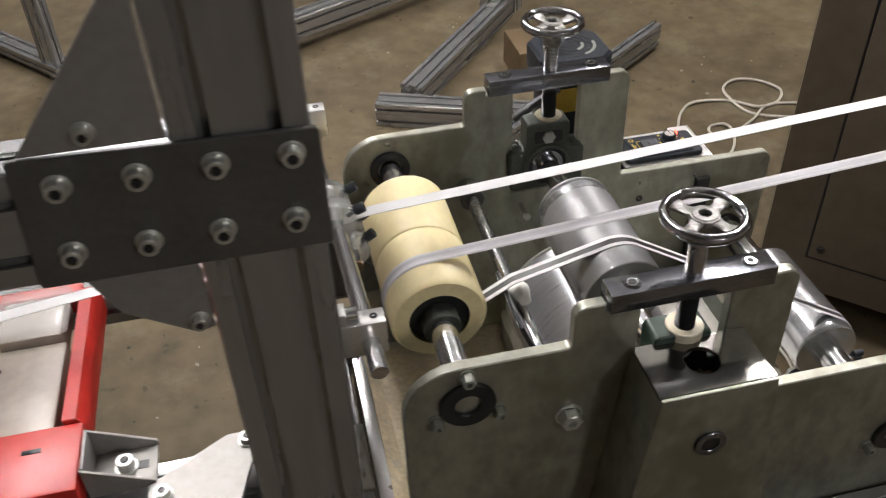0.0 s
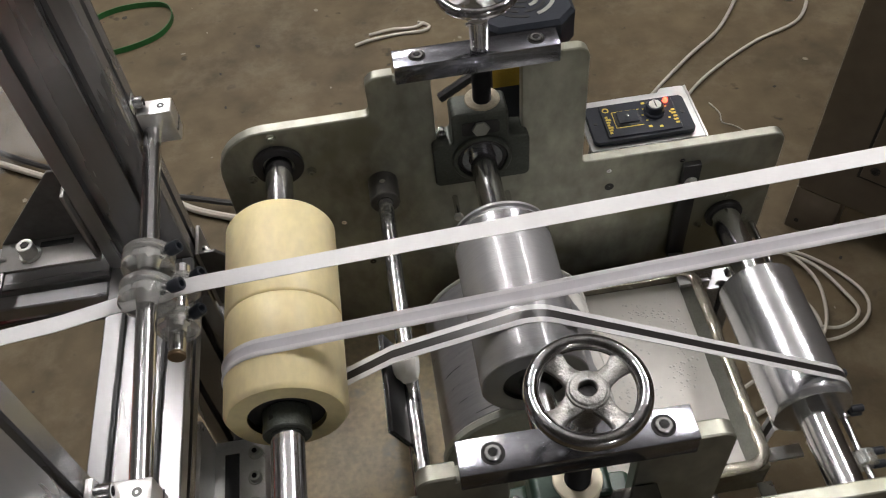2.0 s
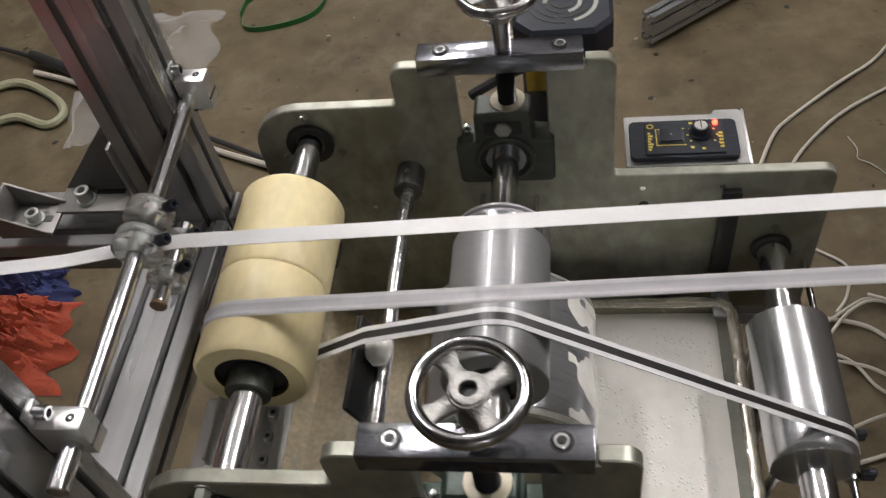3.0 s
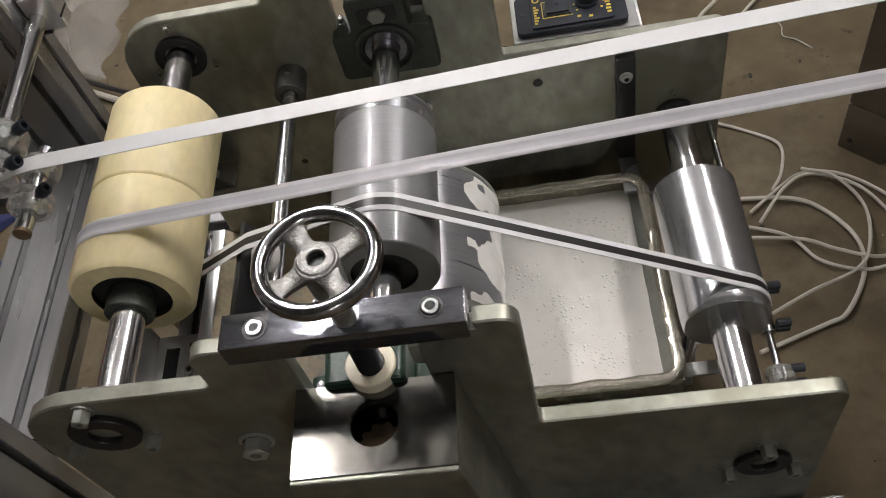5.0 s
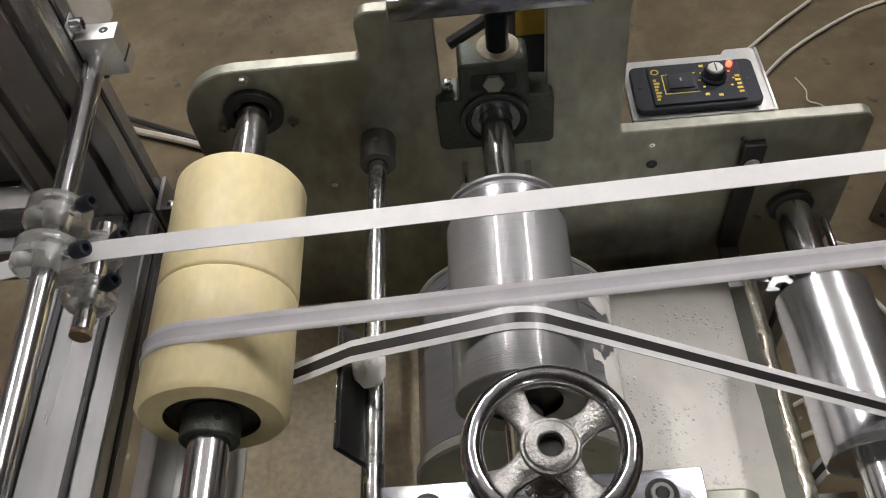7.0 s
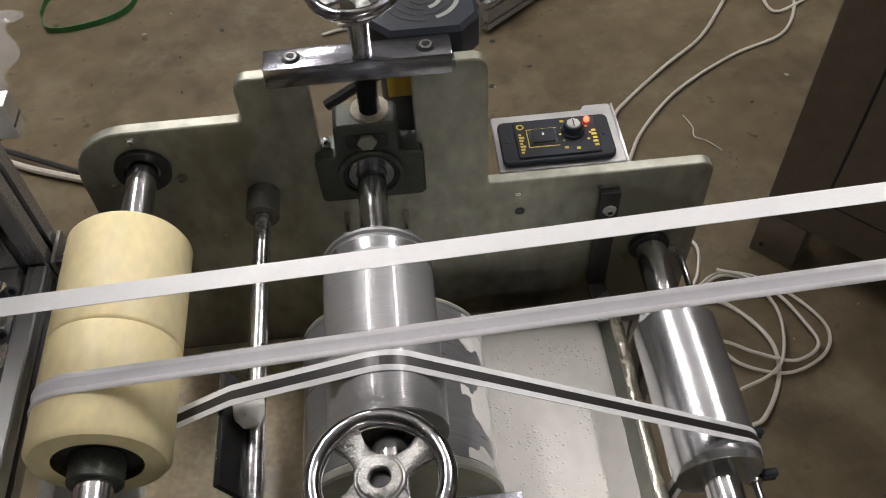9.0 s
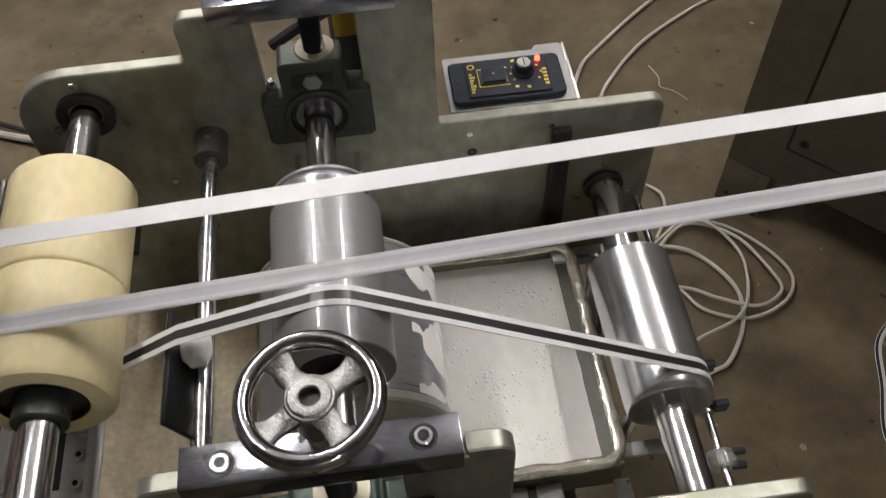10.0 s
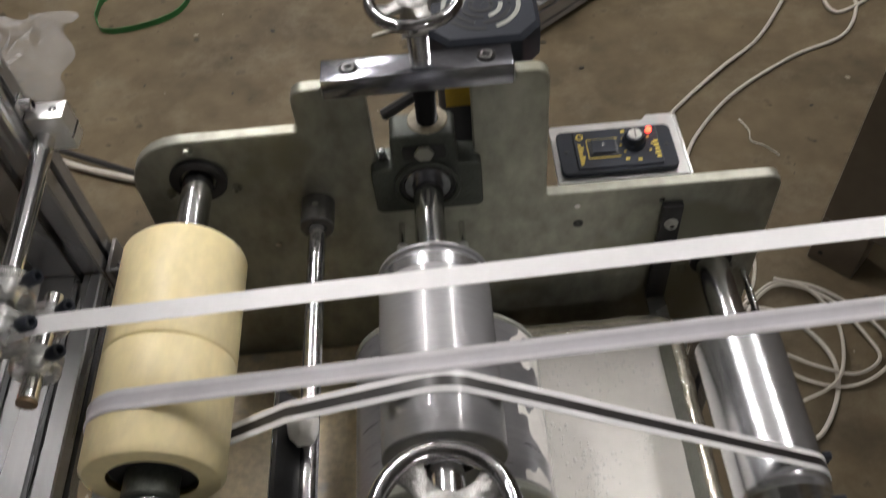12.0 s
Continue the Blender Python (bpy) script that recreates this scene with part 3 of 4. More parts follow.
# ---- glue tray ----
t = thing("glue_tray", pose(0, 0, 0), "shallow steel tray filled with white glue", "tray")
TX0, TX1, TY0, TY1, TZ = -0.012, 0.281, 0.095, 0.335, 0.592
LEVEL = TZ - 0.018
part("tray_floor", box(TX0, TX1, TY0, TY1, TZ - 0.05, TZ - 0.046, 0.0008), DRIP, t, "tan glue-stained pan floor")
part("inner_slope", slab([(TX1 - 0.017, LEVEL - 0.004), (TX1 - 0.0006, TZ - 0.0005), (TX1 - 0.0006, TZ - 0.04)], TY0 + 0.0006, TY1 - 0.0006, 0.0004), DULLZINC, t, "grey sloping inner wall")
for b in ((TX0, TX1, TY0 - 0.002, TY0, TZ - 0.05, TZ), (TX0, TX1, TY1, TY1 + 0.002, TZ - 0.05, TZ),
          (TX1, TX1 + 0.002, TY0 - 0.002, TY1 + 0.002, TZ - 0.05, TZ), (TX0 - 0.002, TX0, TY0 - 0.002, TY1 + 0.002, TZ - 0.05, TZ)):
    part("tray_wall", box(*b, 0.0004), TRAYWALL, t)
# rolled rim: one dented lip with rounded corners
loop = []
cor = rounded([(TX0, TY0, 0.016), (TX1, TY0, 0.016), (TX1, TY1, 0.016), (TX0, TY1, 0.016)], 6)
for a, b in zip(cor, cor[1:] + cor[:1]):
    n = max(1, round((b - a).length / 0.0035))
    loop += [a.lerp(b, k / n).to_3d() + Vector((0, 0, TZ + 0.002)) for k in range(n)]
bm = tube(loop, 0.0064, 10, True)
for v in bm.verts:
    q = v.co.copy()
    v.co += Vector((noise.noise(q * 45), noise.noise(q * 45 + Vector((5, 0, 0))), noise.noise(q * 60 + Vector((0, 7, 0))))) * 0.0016
    v.co += Vector((0, 0, noise.noise(q * 210))) * 0.0012
    v.co.z = TZ + 0.002 + (v.co.z - TZ - 0.002) * 0.5
part("rim", bm, TRAY, t, "dented rolled rim smeared with dried glue")
bm = bmesh.new()
nx, ny = 60, 36
grid = [[bm.verts.new((TX0 + 0.0006 + (TX1 - TX0 - 0.0012) * i / nx, TY0 + 0.0005 + (TY1 - TY0 - 0.001) * j / ny,
                       LEVEL + 0.0007 * noise.noise(Vector((i * 0.35, j * 0.35, 0))))) for j in range(ny + 1)] for i in range(nx + 1)]
for i in range(nx):
    for j in range(ny):
        bm.faces.new((grid[i][j], grid[i + 1][j], grid[i + 1][j + 1], grid[i][j + 1]))
tagged(part("liquid_glue", bm, GLUE), "milky white liquid glue filling the tray", "glue", kind="stuff")
bm = bmesh.new()
rng = random.Random(4)
for k in range(1500):
    x, y = rng.uniform(0.11, 0.258), rng.uniform(TY0 + 0.02, TY1 - 0.02)
    if rng.random() > 1.6 * (noise.noise(Vector((x * 25, y * 25, 2))) + 0.25):
        continue
    r = rng.choice((0.0007, 0.0008, 0.0010, 0.0013, 0.0018))
    top = bm.verts.new((x, y, LEVEL + r * 0.25 + 0.0005))
    ring_ = []
    for i in range(8):
        a = 2 * math.pi * i / 8
        ring_.append([bm.verts.new((x + r * f * math.cos(a), y + r * f * math.sin(a), LEVEL + h * r + 0.0003)) for f, h in ((0.5, 0.19), (0.85, 0.07), (1.0, -0.05))])
    for i in range(8):
        a, b = ring_[i], ring_[(i + 1) % 8]
        bm.faces.new((a[0], b[0], top))
        bm.faces.new((a[1], b[1], b[0], a[0]))
        bm.faces.new((a[2], b[2], b[1], a[1]))
tagged(part("glue_bubbles", bm, GLOSS), "small wet bubbles on the white glue", "bubbles", kind="stuff")

# base pan under the rollers, its bracket and bolts
t = thing("base_pan", pose(0, 0, 0), "tan glue-stained pan floor between the side plates", "pan")
part("pan", box(-0.205, 0.13, 0.0056, 0.3734, 0.5295, 0.5345, 0.0008), DRIP, t)
part("pan_slope", slab([(-0.2045, 0.5347), (-0.186, 0.5347), (-0.2045, 0.551)], 0.0056, 0.3734, 0.0006), DRIP, t, "tan sloping edge")
part("pan_lip", box(-0.2205, -0.2050, 0.0056, 0.3734, 0.549, 0.552, 0.0006), ALUBRIGHT, t, "folded grey steel lip")
part("lip_upright", box(-0.2078, -0.2050, 0.0056, 0.3734, 0.5295, 0.5488, 0.0006), DULLZINC, t)
g = thing("tray_support", pose(0, 0, 0), "flat grey bars holding up the tray corner", "support")
part("long_bar", box(0.276, 0.291, 0.0056, 0.092, 0.553, 0.557, 0.0008), ALUBRIGHT, g)
part("cross_bar", box(0.285, 0.325, 0.104, 0.118, 0.572, 0.576, 0.0008), ALUBRIGHT, g)

# ---- tapes ----
P0, P1 = Vector((-0.19, 0.173, 0.909)), Vector((0.4, 0.158, 0.958))
dirn = (P1 - P0) / 0.59
pts = [(-1.2, 0.17, 0.78), (-0.6, 0.17, 0.85), (-0.3, 0.172, 0.888), (-0.235, 0.173, 0.902), tuple(P0)] + [tuple(P0 + dirn * d) for d in (0.1, 0.2, 0.4, 0.6, 0.9, 1.3, 2.0)]
tagged(part("upper_tape", band(pts, (-0.0072, 0.0072)), TAPE), "narrow white tape running straight above the rollers", "tape")

t = thing("coated_tape", pose(0, 0, 0), "tape with white edges and a black coated stripe", "tape")


def arc(cx, cz, r, a0, a1, y, n=18):
    return [Vector((cx + r * math.cos(radians(a0 + (a1 - a0) * k / n)), y, cz + r * math.sin(radians(a0 + (a1 - a0) * k / n)))) for k in range(n + 1)]


upper = [Vector((1.9, 0.137, 1.004)), Vector((0.9, 0.137, 0.938)), Vector((0.4, 0.137, 0.905)), Vector((0.1, 0.137, 0.8855))]
wrap = arc(NX, NZ, NR + 0.0004, 94, 300, 0.140, 30)
for k, p in enumerate(wrap):
    p.y = 0.137 + 0.010 * k / len(wrap)


def soft_band(points, bm=None):
    """A tape with rolled pale edges and a shallow trough: one smooth cross-section along points."""
    out = bm or bmesh.new()
    pts = [Vector(p) for p in points]
    prof = [(-0.0080, -0.0004), (-0.0074, 0.0003), (-0.0055, 0.0007), (-0.0036, 0.0003), (-0.0012, 0.0), (0.0014, 0.0001), (0.0034, 0.0005), (0.0056, 0.0008), (0.0074, 0.0003), (0.0080, -0.0004), (0.0, -0.0008)]
    rows = []
    for k, p in enumerate(pts):
        d = (pts[min(k + 1, len(pts) - 1)] - pts[max(k - 1, 0)]).normalized()
        side = Vector((0, 1, 0))
        side = (side - d * side.dot(d)).normalized()
        up = d.cross(side)
        up = up if (p - Vector((NX, p.y, NZ))).dot(up) > 0 else -up
        rows.append([out.verts.new(p + side * w + up * (h + 0.0005)) for w, h in prof])
    n = len(prof)
    for a, b in zip(rows, rows[1:]):
        for i in range(n):
            f = out.faces.new((a[i], a[(i + 1) % n], b[(i + 1) % n], b[i]))
            f.material_index = 1 if i in (3, 4, 5) else 0
    out.faces.new(rows[0])
    out.faces.new(rows[-1][::-1])
    return out


fine = []
for a, b in zip(upper, upper[1:]):
    fine += [a.lerp(b, k / 4) for k in range(4)]
part("tape", soft_band(fine + [upper[-1]] + wrap), [TAPEEDGE, TAPEFILM], t, "silky grey-white tape")
lowrun = [wrap[-1] + Vector((0, 0.0, 0)), Vector((-0.0580, 0.1455, 0.8150))] + arc(CX, CZ, CR, 106, 64, 0.1445, 10) + arc(SX, SZ, SR, 62, -60, 0.138, 24) + [Vector((0.30, 0.137, 0.59)), Vector((0.295, 0.137, 0.535))]
for k, (w0, w1) in enumerate(((-0.0083, -0.0036), (-0.0036, 0.0036), (0.0036, 0.0083))):
    part("white_edge" if k != 1 else "black_stripe", band(lowrun, (w0, w1), 0.0009, 0.0007), TAPE if k != 1 else TAPEBLACK, t)


# ---- aluminium extrusion ----
def extrusion(w, d, length, name, at, label, group="aluminium frame profiles", cells=None):
    """Slotted aluminium profile along z: w across x, d across y, a groove on each 40 mm of every face."""
    def face(n, size):
        out, cell = [], size / n
        for k in range(n):
            c = -size / 2 + cell * (k + 0.5)
            out += [(c - 0.0042, 0), (c - 0.0042, -0.003), (c - 0.0095, -0.0045), (c - 0.0045, -0.0105), (c + 0.0045, -0.0105), (c + 0.0095, -0.0045), (c + 0.0042, -0.003), (c + 0.0042, 0)]
        return [(-size / 2 + 0.0015, 0)] + out + [(size / 2 - 0.0015, 0)]
    nw, nd = max(1, round(w / 0.04)), max(1, round(d / 0.04))
    poly = [(u, -d / 2 - v) for u, v in face(nw, w)] + [(w / 2 + v, u) for u, v in face(nd, d)] + [(-u, d / 2 + v) for u, v in face(nw, w)] + [(-w / 2 - v, -u) for u, v in face(nd, d)]
    return tagged(part(name, slab(poly, 0, length, 0, "xy"), ALU, None, at=at), label, "aluminium profile", group)


PX = -0.284
extrusion(0.08, 0.08, 1.75, "aluminium_post", pose(PX, -0.016, FLOOR), "upright slotted grey aluminium post")
extrusion(0.08, 0.04, 1.75, "aluminium_post", pose(PX, 0.352, FLOOR), "upright slotted grey aluminium post")
extrusion(0.08, 0.04, 0.305, "aluminium_rail", pose(PX, 0.0255, 0.735, -90, 0, 0), "flat slotted aluminium rail between the posts")
extrusion(0.08, 0.04, 1.2, "aluminium_rail", pose(PX - 0.041, -0.036, 1.0965, 0, -90, 0), "slotted aluminium beam bolted to the post")
extrusion(0.04, 0.08, 1.2, "aluminium_rail", pose(PX - 0.041, 0.34, 0.735, 0, -90, 0), "slotted aluminium rail with cut ends")
extrusion(0.04, 0.08, 1.2, "aluminium_rail", pose(PX - 0.041, 0.01, 0.735, 0, -90, 0), "slotted aluminium rail with cut ends")
extrusion(0.08, 0.04, 0.64, "aluminium_rail", pose(-0.24, -0.03, 0.508, 0, 90, 0), "slotted aluminium rail under the side plate")
extrusion(0.08, 0.04, 0.58, "aluminium_rail", pose(-0.24, 0.41, 0.508, 0, 90, 0), "slotted aluminium rail under the side plate")
for x in (-0.2, 0.36):
    for y in (-0.03, 0.41):
        extrusion(0.04, 0.04, 0.515, "aluminium_upright", pose(x, y, FLOOR), "slotted aluminium upright under the machine")

extrusion(0.056, 0.04, 0.083, "aluminium_block", pose(0.197, 0.0062, 0.556, -90, 0, 0), "short slotted aluminium block between plate and tray")
extrusion(0.08, 0.04, 0.34, "aluminium_rail", pose(0.205, 0.02, 0.5, -90, 0, 0), "slotted aluminium cross rail under the tray")


def ferrous_bolt(t, x, y, z, axis="z", r=0.0075, h=0.012, flip=False):
    bm = cap_screw(r, h, axis)
    if flip:
        bmesh.ops.rotate(bm, matrix=Matrix.Rotation(math.pi, 3, "Z"), verts=bm.verts)
    bmesh.ops.translate(bm, vec=(x, y, z), verts=bm.verts)
    b = part("bolt", bm, ZINC, t, "bright zinc socket bolt")
    bm = ring(r * 0.6, r * 1.35, 0.0, 0.0018, axis)
    if flip:
        bmesh.ops.rotate(bm, matrix=Matrix.Rotation(math.pi, 3, "Z"), verts=bm.verts)
    bmesh.ops.translate(bm, vec=(x, y, z), verts=bm.verts)
    part("washer", bm, ZINC, b)
    bm = lathe([(0, h - 0.0006), (r * 0.5, h - 0.0006), (r * 0.5, h + 0.0003), (0, h + 0.0003)], axis, (0, 0, 0), 6)
    if flip:
        bmesh.ops.rotate(bm, matrix=Matrix.Rotation(math.pi, 3, "Z"), verts=bm.verts)
    bmesh.ops.translate(bm, vec=(x, y, z), verts=bm.verts)
    part("hex_socket", bm, BLACK, b)


# bracket under the nylon roller's end
t = thing("rail_bracket", pose(0, 0, 0), "bright aluminium angle bracket with three bolts", "bracket", "corner brackets")
part("leaf", box(-0.325, -0.2225, 0.150, 0.252, 0.515, 0.520, 0.001), ALUBRIGHT, t)
for y in (0.172, 0.202, 0.232):
    ferrous_bolt(t, -0.238, y, 0.52, "z", 0.006, 0.008)
part("upright_leaf", box(-0.288, -0.283, 0.150, 0.252, 0.5202, 0.575, 0.001), ALUBRIGHT, t)
part("slot", box(-0.272, -0.256, 0.17, 0.235, 0.5198, 0.5206, 0.0002), BLACK, t)
extrusion(0.04, 0.04, 0.40, "aluminium_rail", pose(-0.245, 0.0, 0.4945, -90, 0, 0), "slotted aluminium cross rail under the nylon roller")

# joint plate and webs on the near post
t = thing("joint_plate", pose(0, 0, 0), "dark steel joint plate with eight bright bolts", "joint plate")
part("plate", slab(rounded([(-0.418, 1.057, 0.003), (-0.240, 1.057, 0.003), (-0.240, 1.141, 0.003), (-0.412, 1.146, 0.003)], 3), -0.0605, -0.0562, 0.0007), GUSSET, t)
for k in range(4):
    for z in (1.127, 1.081):
        ferrous_bolt(t, -0.3885 + 0.0437 * k - (0.004 if z < 1.09 else 0), -0.0605, z, "y", 0.0062, 0.009, True)
for name, out in (("upper_web", [(-0.405, 1.147), (-0.3245, 1.147), (-0.3245, 1.238), (-0.334, 1.238)]), ("lower_web", [(-0.392, 1.056), (-0.378, 1.027), (-0.336, 1.0), (-0.3245, 1.003), (-0.3245, 1.056)])):
    w = thing("corner_web", pose(0, 0, 0), "grey steel corner web bolted between post and beam", "bracket", "corner brackets")
    part("web", slab(out, -0.0592, -0.0562, 0.0006), WEB, w)
    ferrous_bolt(w, -0.366 if "upper" in name else -0.333, -0.0592, 1.158 if "upper" in name else 1.012, "y", 0.005, 0.008, True)


def corner_bracket(at, label):
    """Angle bracket: base leaf with slot, upright leaf, triangular web and bolts."""
    t = thing("corner_bracket", at, label, "bracket", "corner brackets")
    part("base_leaf", box(-0.098, 0.0, -0.019, 0.019, 0, 0.004, 0.001), WEB, t)
    part("upright_leaf", box(-0.004, 0.0, -0.019, 0.019, 0.0042, 0.09, 0.001), WEB, t)
    part("web", slab([(-0.098, 0.0042), (-0.0042, 0.0042), (-0.0042, 0.09), (-0.02, 0.09)], 0.0152, 0.019, 0.0006), GUSSET, t, "dark triangular web")
    part("slot", box(-0.060, -0.028, 0.005, 0.012, 0.0041, 0.0046, 0.0002), BLACK, t)
    ferrous_bolt(t, -0.068, -0.002, 0.004, "z", 0.008, 0.015)
    ferrous_bolt(t, -0.004, 0.004, 0.07, "z", 0.006, 0.008)
    return t


corner_bracket(pose(-0.3245, 0.345, 0.7755), "grey steel corner bracket bolted to rail and post")


def channel_bracket(x, y, z):
    """Short channel: slotted floor leaf, two tapering side walls, an end wall and its bolt."""
    t = thing("channel_bracket", pose(x, y, z), "grey folded channel bracket bolted beside the red unit", "bracket", "corner brackets")
    part("floor_leaf", box(0.0, 0.056, -0.0205, 0.0205, 0, 0.003, 0.0006), WEB, t)
    part("end_wall", box(0.0, 0.003, -0.0205, 0.0205, 0.0032, 0.036, 0.0006), WEB, t)
    for q in (-1, 1):
        part("side_wall", slab([(0.0, 0.0), (0.056, 0.0), (0.056, 0.007), (0.0, 0.036)], min(q * 0.0208, q * 0.0236), max(q * 0.0208, q * 0.0236), 0.0005), WEB, t)
    part("slot", box(0.024, 0.049, -0.0045, 0.0045, 0.0031, 0.0035, 0.0001), BLACK, t)
    ferrous_bolt(t, 0.03, 0, 0.003, "z", 0.0075, 0.011)
    return t


channel_bracket(-0.4715, 0.031, 0.7755)
channel_bracket(-0.4715, 0.318, 0.7755)
t = thing("corner_gusset", pose(-0.3245, 0.0, 0.7755), "flat grey triangular gusset bolted on the rail", "bracket", "corner brackets")
part("plate", slab([(-0.098, 0.006), (-0.098, -0.028), (-0.02, -0.028), (0.0, 0.046), (-0.03, 0.046)], 0, 0.004, 0.0006, "xy"), WEB, t)
ferrous_bolt(t, -0.085, -0.008, 0.004, "z", 0.0065, 0.008)
ferrous_bolt(t, -0.012, 0.034, 0.004, "z", 0.0065, 0.008)
corner_bracket(pose(-0.242, 0.352, 0.665, 0, 0, 180), "grey steel corner bracket beside the post")

# ---- tape guide on its rod ----
t = thing("guide_rod", pose(-0.2195, 0, 0.905, 0, 0, 2.4), "bright round guide rod held by two clamps", "rod")
part("rod", rod(0.0075, -0.035, 0.366, "y"), SHAFT, t)


def clamp(y, label):
    t = thing("rod_clamp", pose(-0.2225 - 0.02 * y, y, 0.905), label, "clamp", "rod clamps on the posts")
    b = part("block", box(-0.0195 + 0.02 * y, 0.017, -0.009, 0.009, -0.0125, 0.021, 0.0012), ALUBRIGHT, t, "bright cut aluminium clamp block")
    part("slit", box(0.0165, 0.0175, -0.0092, 0.0092, -0.001, 0.001, 0), BLACK, b)
    part("screw_hole", ring(0.001, 0.0033, 0.021, 0.0214, "z", (0.008, 0, 0), 0.0001), BLACK, b)
    part("tab", box(-0.0195 + 0.02 * y, -0.014, -0.008, 0.008, 0.0212, 0.033, 0.001), ALUBRIGHT, t)
    bm = cap_screw(0.0055, 0.010, "x")
    bmesh.ops.translate(bm, vec=(-0.0139, 0, 0.0272), verts=bm.verts)
    part("clamp_bolt", bm, SHAFT, t)
    part("lower_bolt", rod(0.003, -0.018, -0.006, "x", (0, 0.004, -0.022), 0.0005, 12), BLACK, t)
    return t


clamp(0.356, "bright aluminium split clamp on the far post")
clamp(0.008, "bright aluminium split clamp on the near post")
t = thing("short_guide_pin", pose(-0.2135, 0, 0.872), "short steel pin with a dark end carrying clear collars", "pin")
part("pin", rod(0.0065, 0.1395, 0.222, "y"), SHAFT, t)
part("end_cap", rod(0.0068, 0.136, 0.1393, "y", chamfer=0.0005), BRONZE, t)


def collar(x, y, z, r, w, screw_at, label):
    t = thing("clear_collar", pose(x, y, z), label, "collar", "clear collars on the guide rods")
    hole = 0.0078 if z > 0.89 else 0.0068
    part("collar_body", lathe([(hole, -w / 2), (r * 0.8, -w / 2), (r, -w / 2 + 0.003), (r, -0.002), (r - 0.002, 0), (r, 0.002), (r, w / 2 - 0.003), (r * 0.8, w / 2), (hole, w / 2), (hole, -w / 2)], "y"), ACRYLIC, t, "clear plastic ring")
    d = Vector(screw_at).normalized()
    q = Vector((0, 0, 1)).rotation_difference(d).to_matrix().to_4x4()
    bm = lathe([(0, r * 0.6), (0.002, r * 0.6), (0.002, r + 0.001), (0.0048, r + 0.001), (0.0052, r + 0.002), (0.0052, r + 0.010), (0.0046, r + 0.011), (0.0028, r + 0.011), (0.0024, r + 0.006), (0, r + 0.006)], "z", seg=18)
    bmesh.ops.transform(bm, matrix=q, verts=bm.verts)
    part("thumb_screw", bm, BLACKPLASTIC, t, "black knurled thumb screw")
    return t


LC = "clear plastic collar with a black thumb screw"
collar(-0.228, 0.204, 0.905, 0.0195, 0.021, (1, 0.0, 0.5), LC)
collar(-0.2265, 0.172, 0.905, 0.0205, 0.021, (1, -0.1, 0.42), LC)
collar(-0.2135, 0.201, 0.872, 0.0155, 0.016, (1, 0.0, 0.75), LC)
collar(-0.2135, 0.166, 0.872, 0.0165, 0.018, (1, 0.0, 0.72), LC)

# guide beside the steel roller
t = thing("side_guide_rod", pose(0.36, 0, 0.615), "thin bright rod beside the steel roller", "rod")
part("rod", rod(0.0035, 0.005, 0.374, "y"), SHAFT, t)
for y, d in ((0.075, (1, 0, 0.2)), (0.125, (1, 0, 0.5)), (0.165, (1, 0, 0.5))):
    c = thing("clear_collar", pose(0.36, y, 0.615), "small clear collar with black thumb screws", "collar", "clear collars on the guide rods")
    part("collar_body", ring(0.0037, 0.0125 if y < 0.1 else 0.007, -0.007, 0.007), ACRYLIC if y < 0.1 else SHAFT, c)
    for o in (-0.004, 0.004):
        bm = rod(0.004, 0.008, 0.021, "x", (0, o * (1.2 if y < 0.1 else 0), o), 0.0008, 14)
        part("thumb_screw", bm, BLACKPLASTIC, c)

# two long screws under the far bearing block
for x, z in ((0.0215, 0.736), (0.0765, 0.731)):
    t = thing("plate_screw", pose(x, 0, z), "long bright screw standing out of the far plate", "screw", "long plate screws")
    part("shank", rod(0.0028, 0.348, 0.3738, chamfer=0.0004, seg=16), SHAFT, t)
    part("head", rod(0.0048, 0.343, 0.3478, chamfer=0.0006, seg=6), ZINC, t)

# strap bracket on the far plate
t = thing("strap_bracket", pose(0.272, 0, 0), "black flat-bar bracket bolted to the far plate", "bracket")
part("flat_bar", box(-0.0095, 0.0095, 0.366, 0.3738, 0.585, 0.735, 0.001), BLACK, t)
part("foot", box(-0.0095, 0.0095, 0.318, 0.3658, 0.585, 0.591, 0.001), ALU, t)
ferrous_bolt(t, 0, 0.366, 0.712, "y", 0.005, 0.005, True)

# ---- speed controller ----
t = thing("speed_controller", pose(0, 0, 0), "black motor speed controller panel on a bright bracket", "speed controller")
part("bracket", slab(rounded([(0.168, 0.3865, 0.002), (0.288, 0.3865, 0.002), (0.288, 0.466, 0.004), (0.262, 0.466, 0.003), (0.258, 0.460, 0.003), (0.168, 0.460, 0.003)], 3), 0.7535, 0.757, 0.0005, "xy"), ALUBRIGHT, t, "bright scratched aluminium bracket")
part("bracket_lip", box(0.2885, 0.291, 0.3865, 0.466, 0.70, 0.757, 0.0006), ALUBRIGHT, t)
part("housing", box(0.18, 0.272, 0.395, 0.44, 0.66, 0.7533, 0.002), BLACKPLASTIC, t)
face = part("face_plate", slab(rounded([(0.1725, 0.391, 0.006), (0.2795, 0.391, 0.006), (0.2795, 0.4455, 0.006), (0.1725, 0.4455, 0.006)], 5), 0.7575, 0.7635, 0.0008, "xy"), BLACKPLASTIC, t, "black moulded face plate")
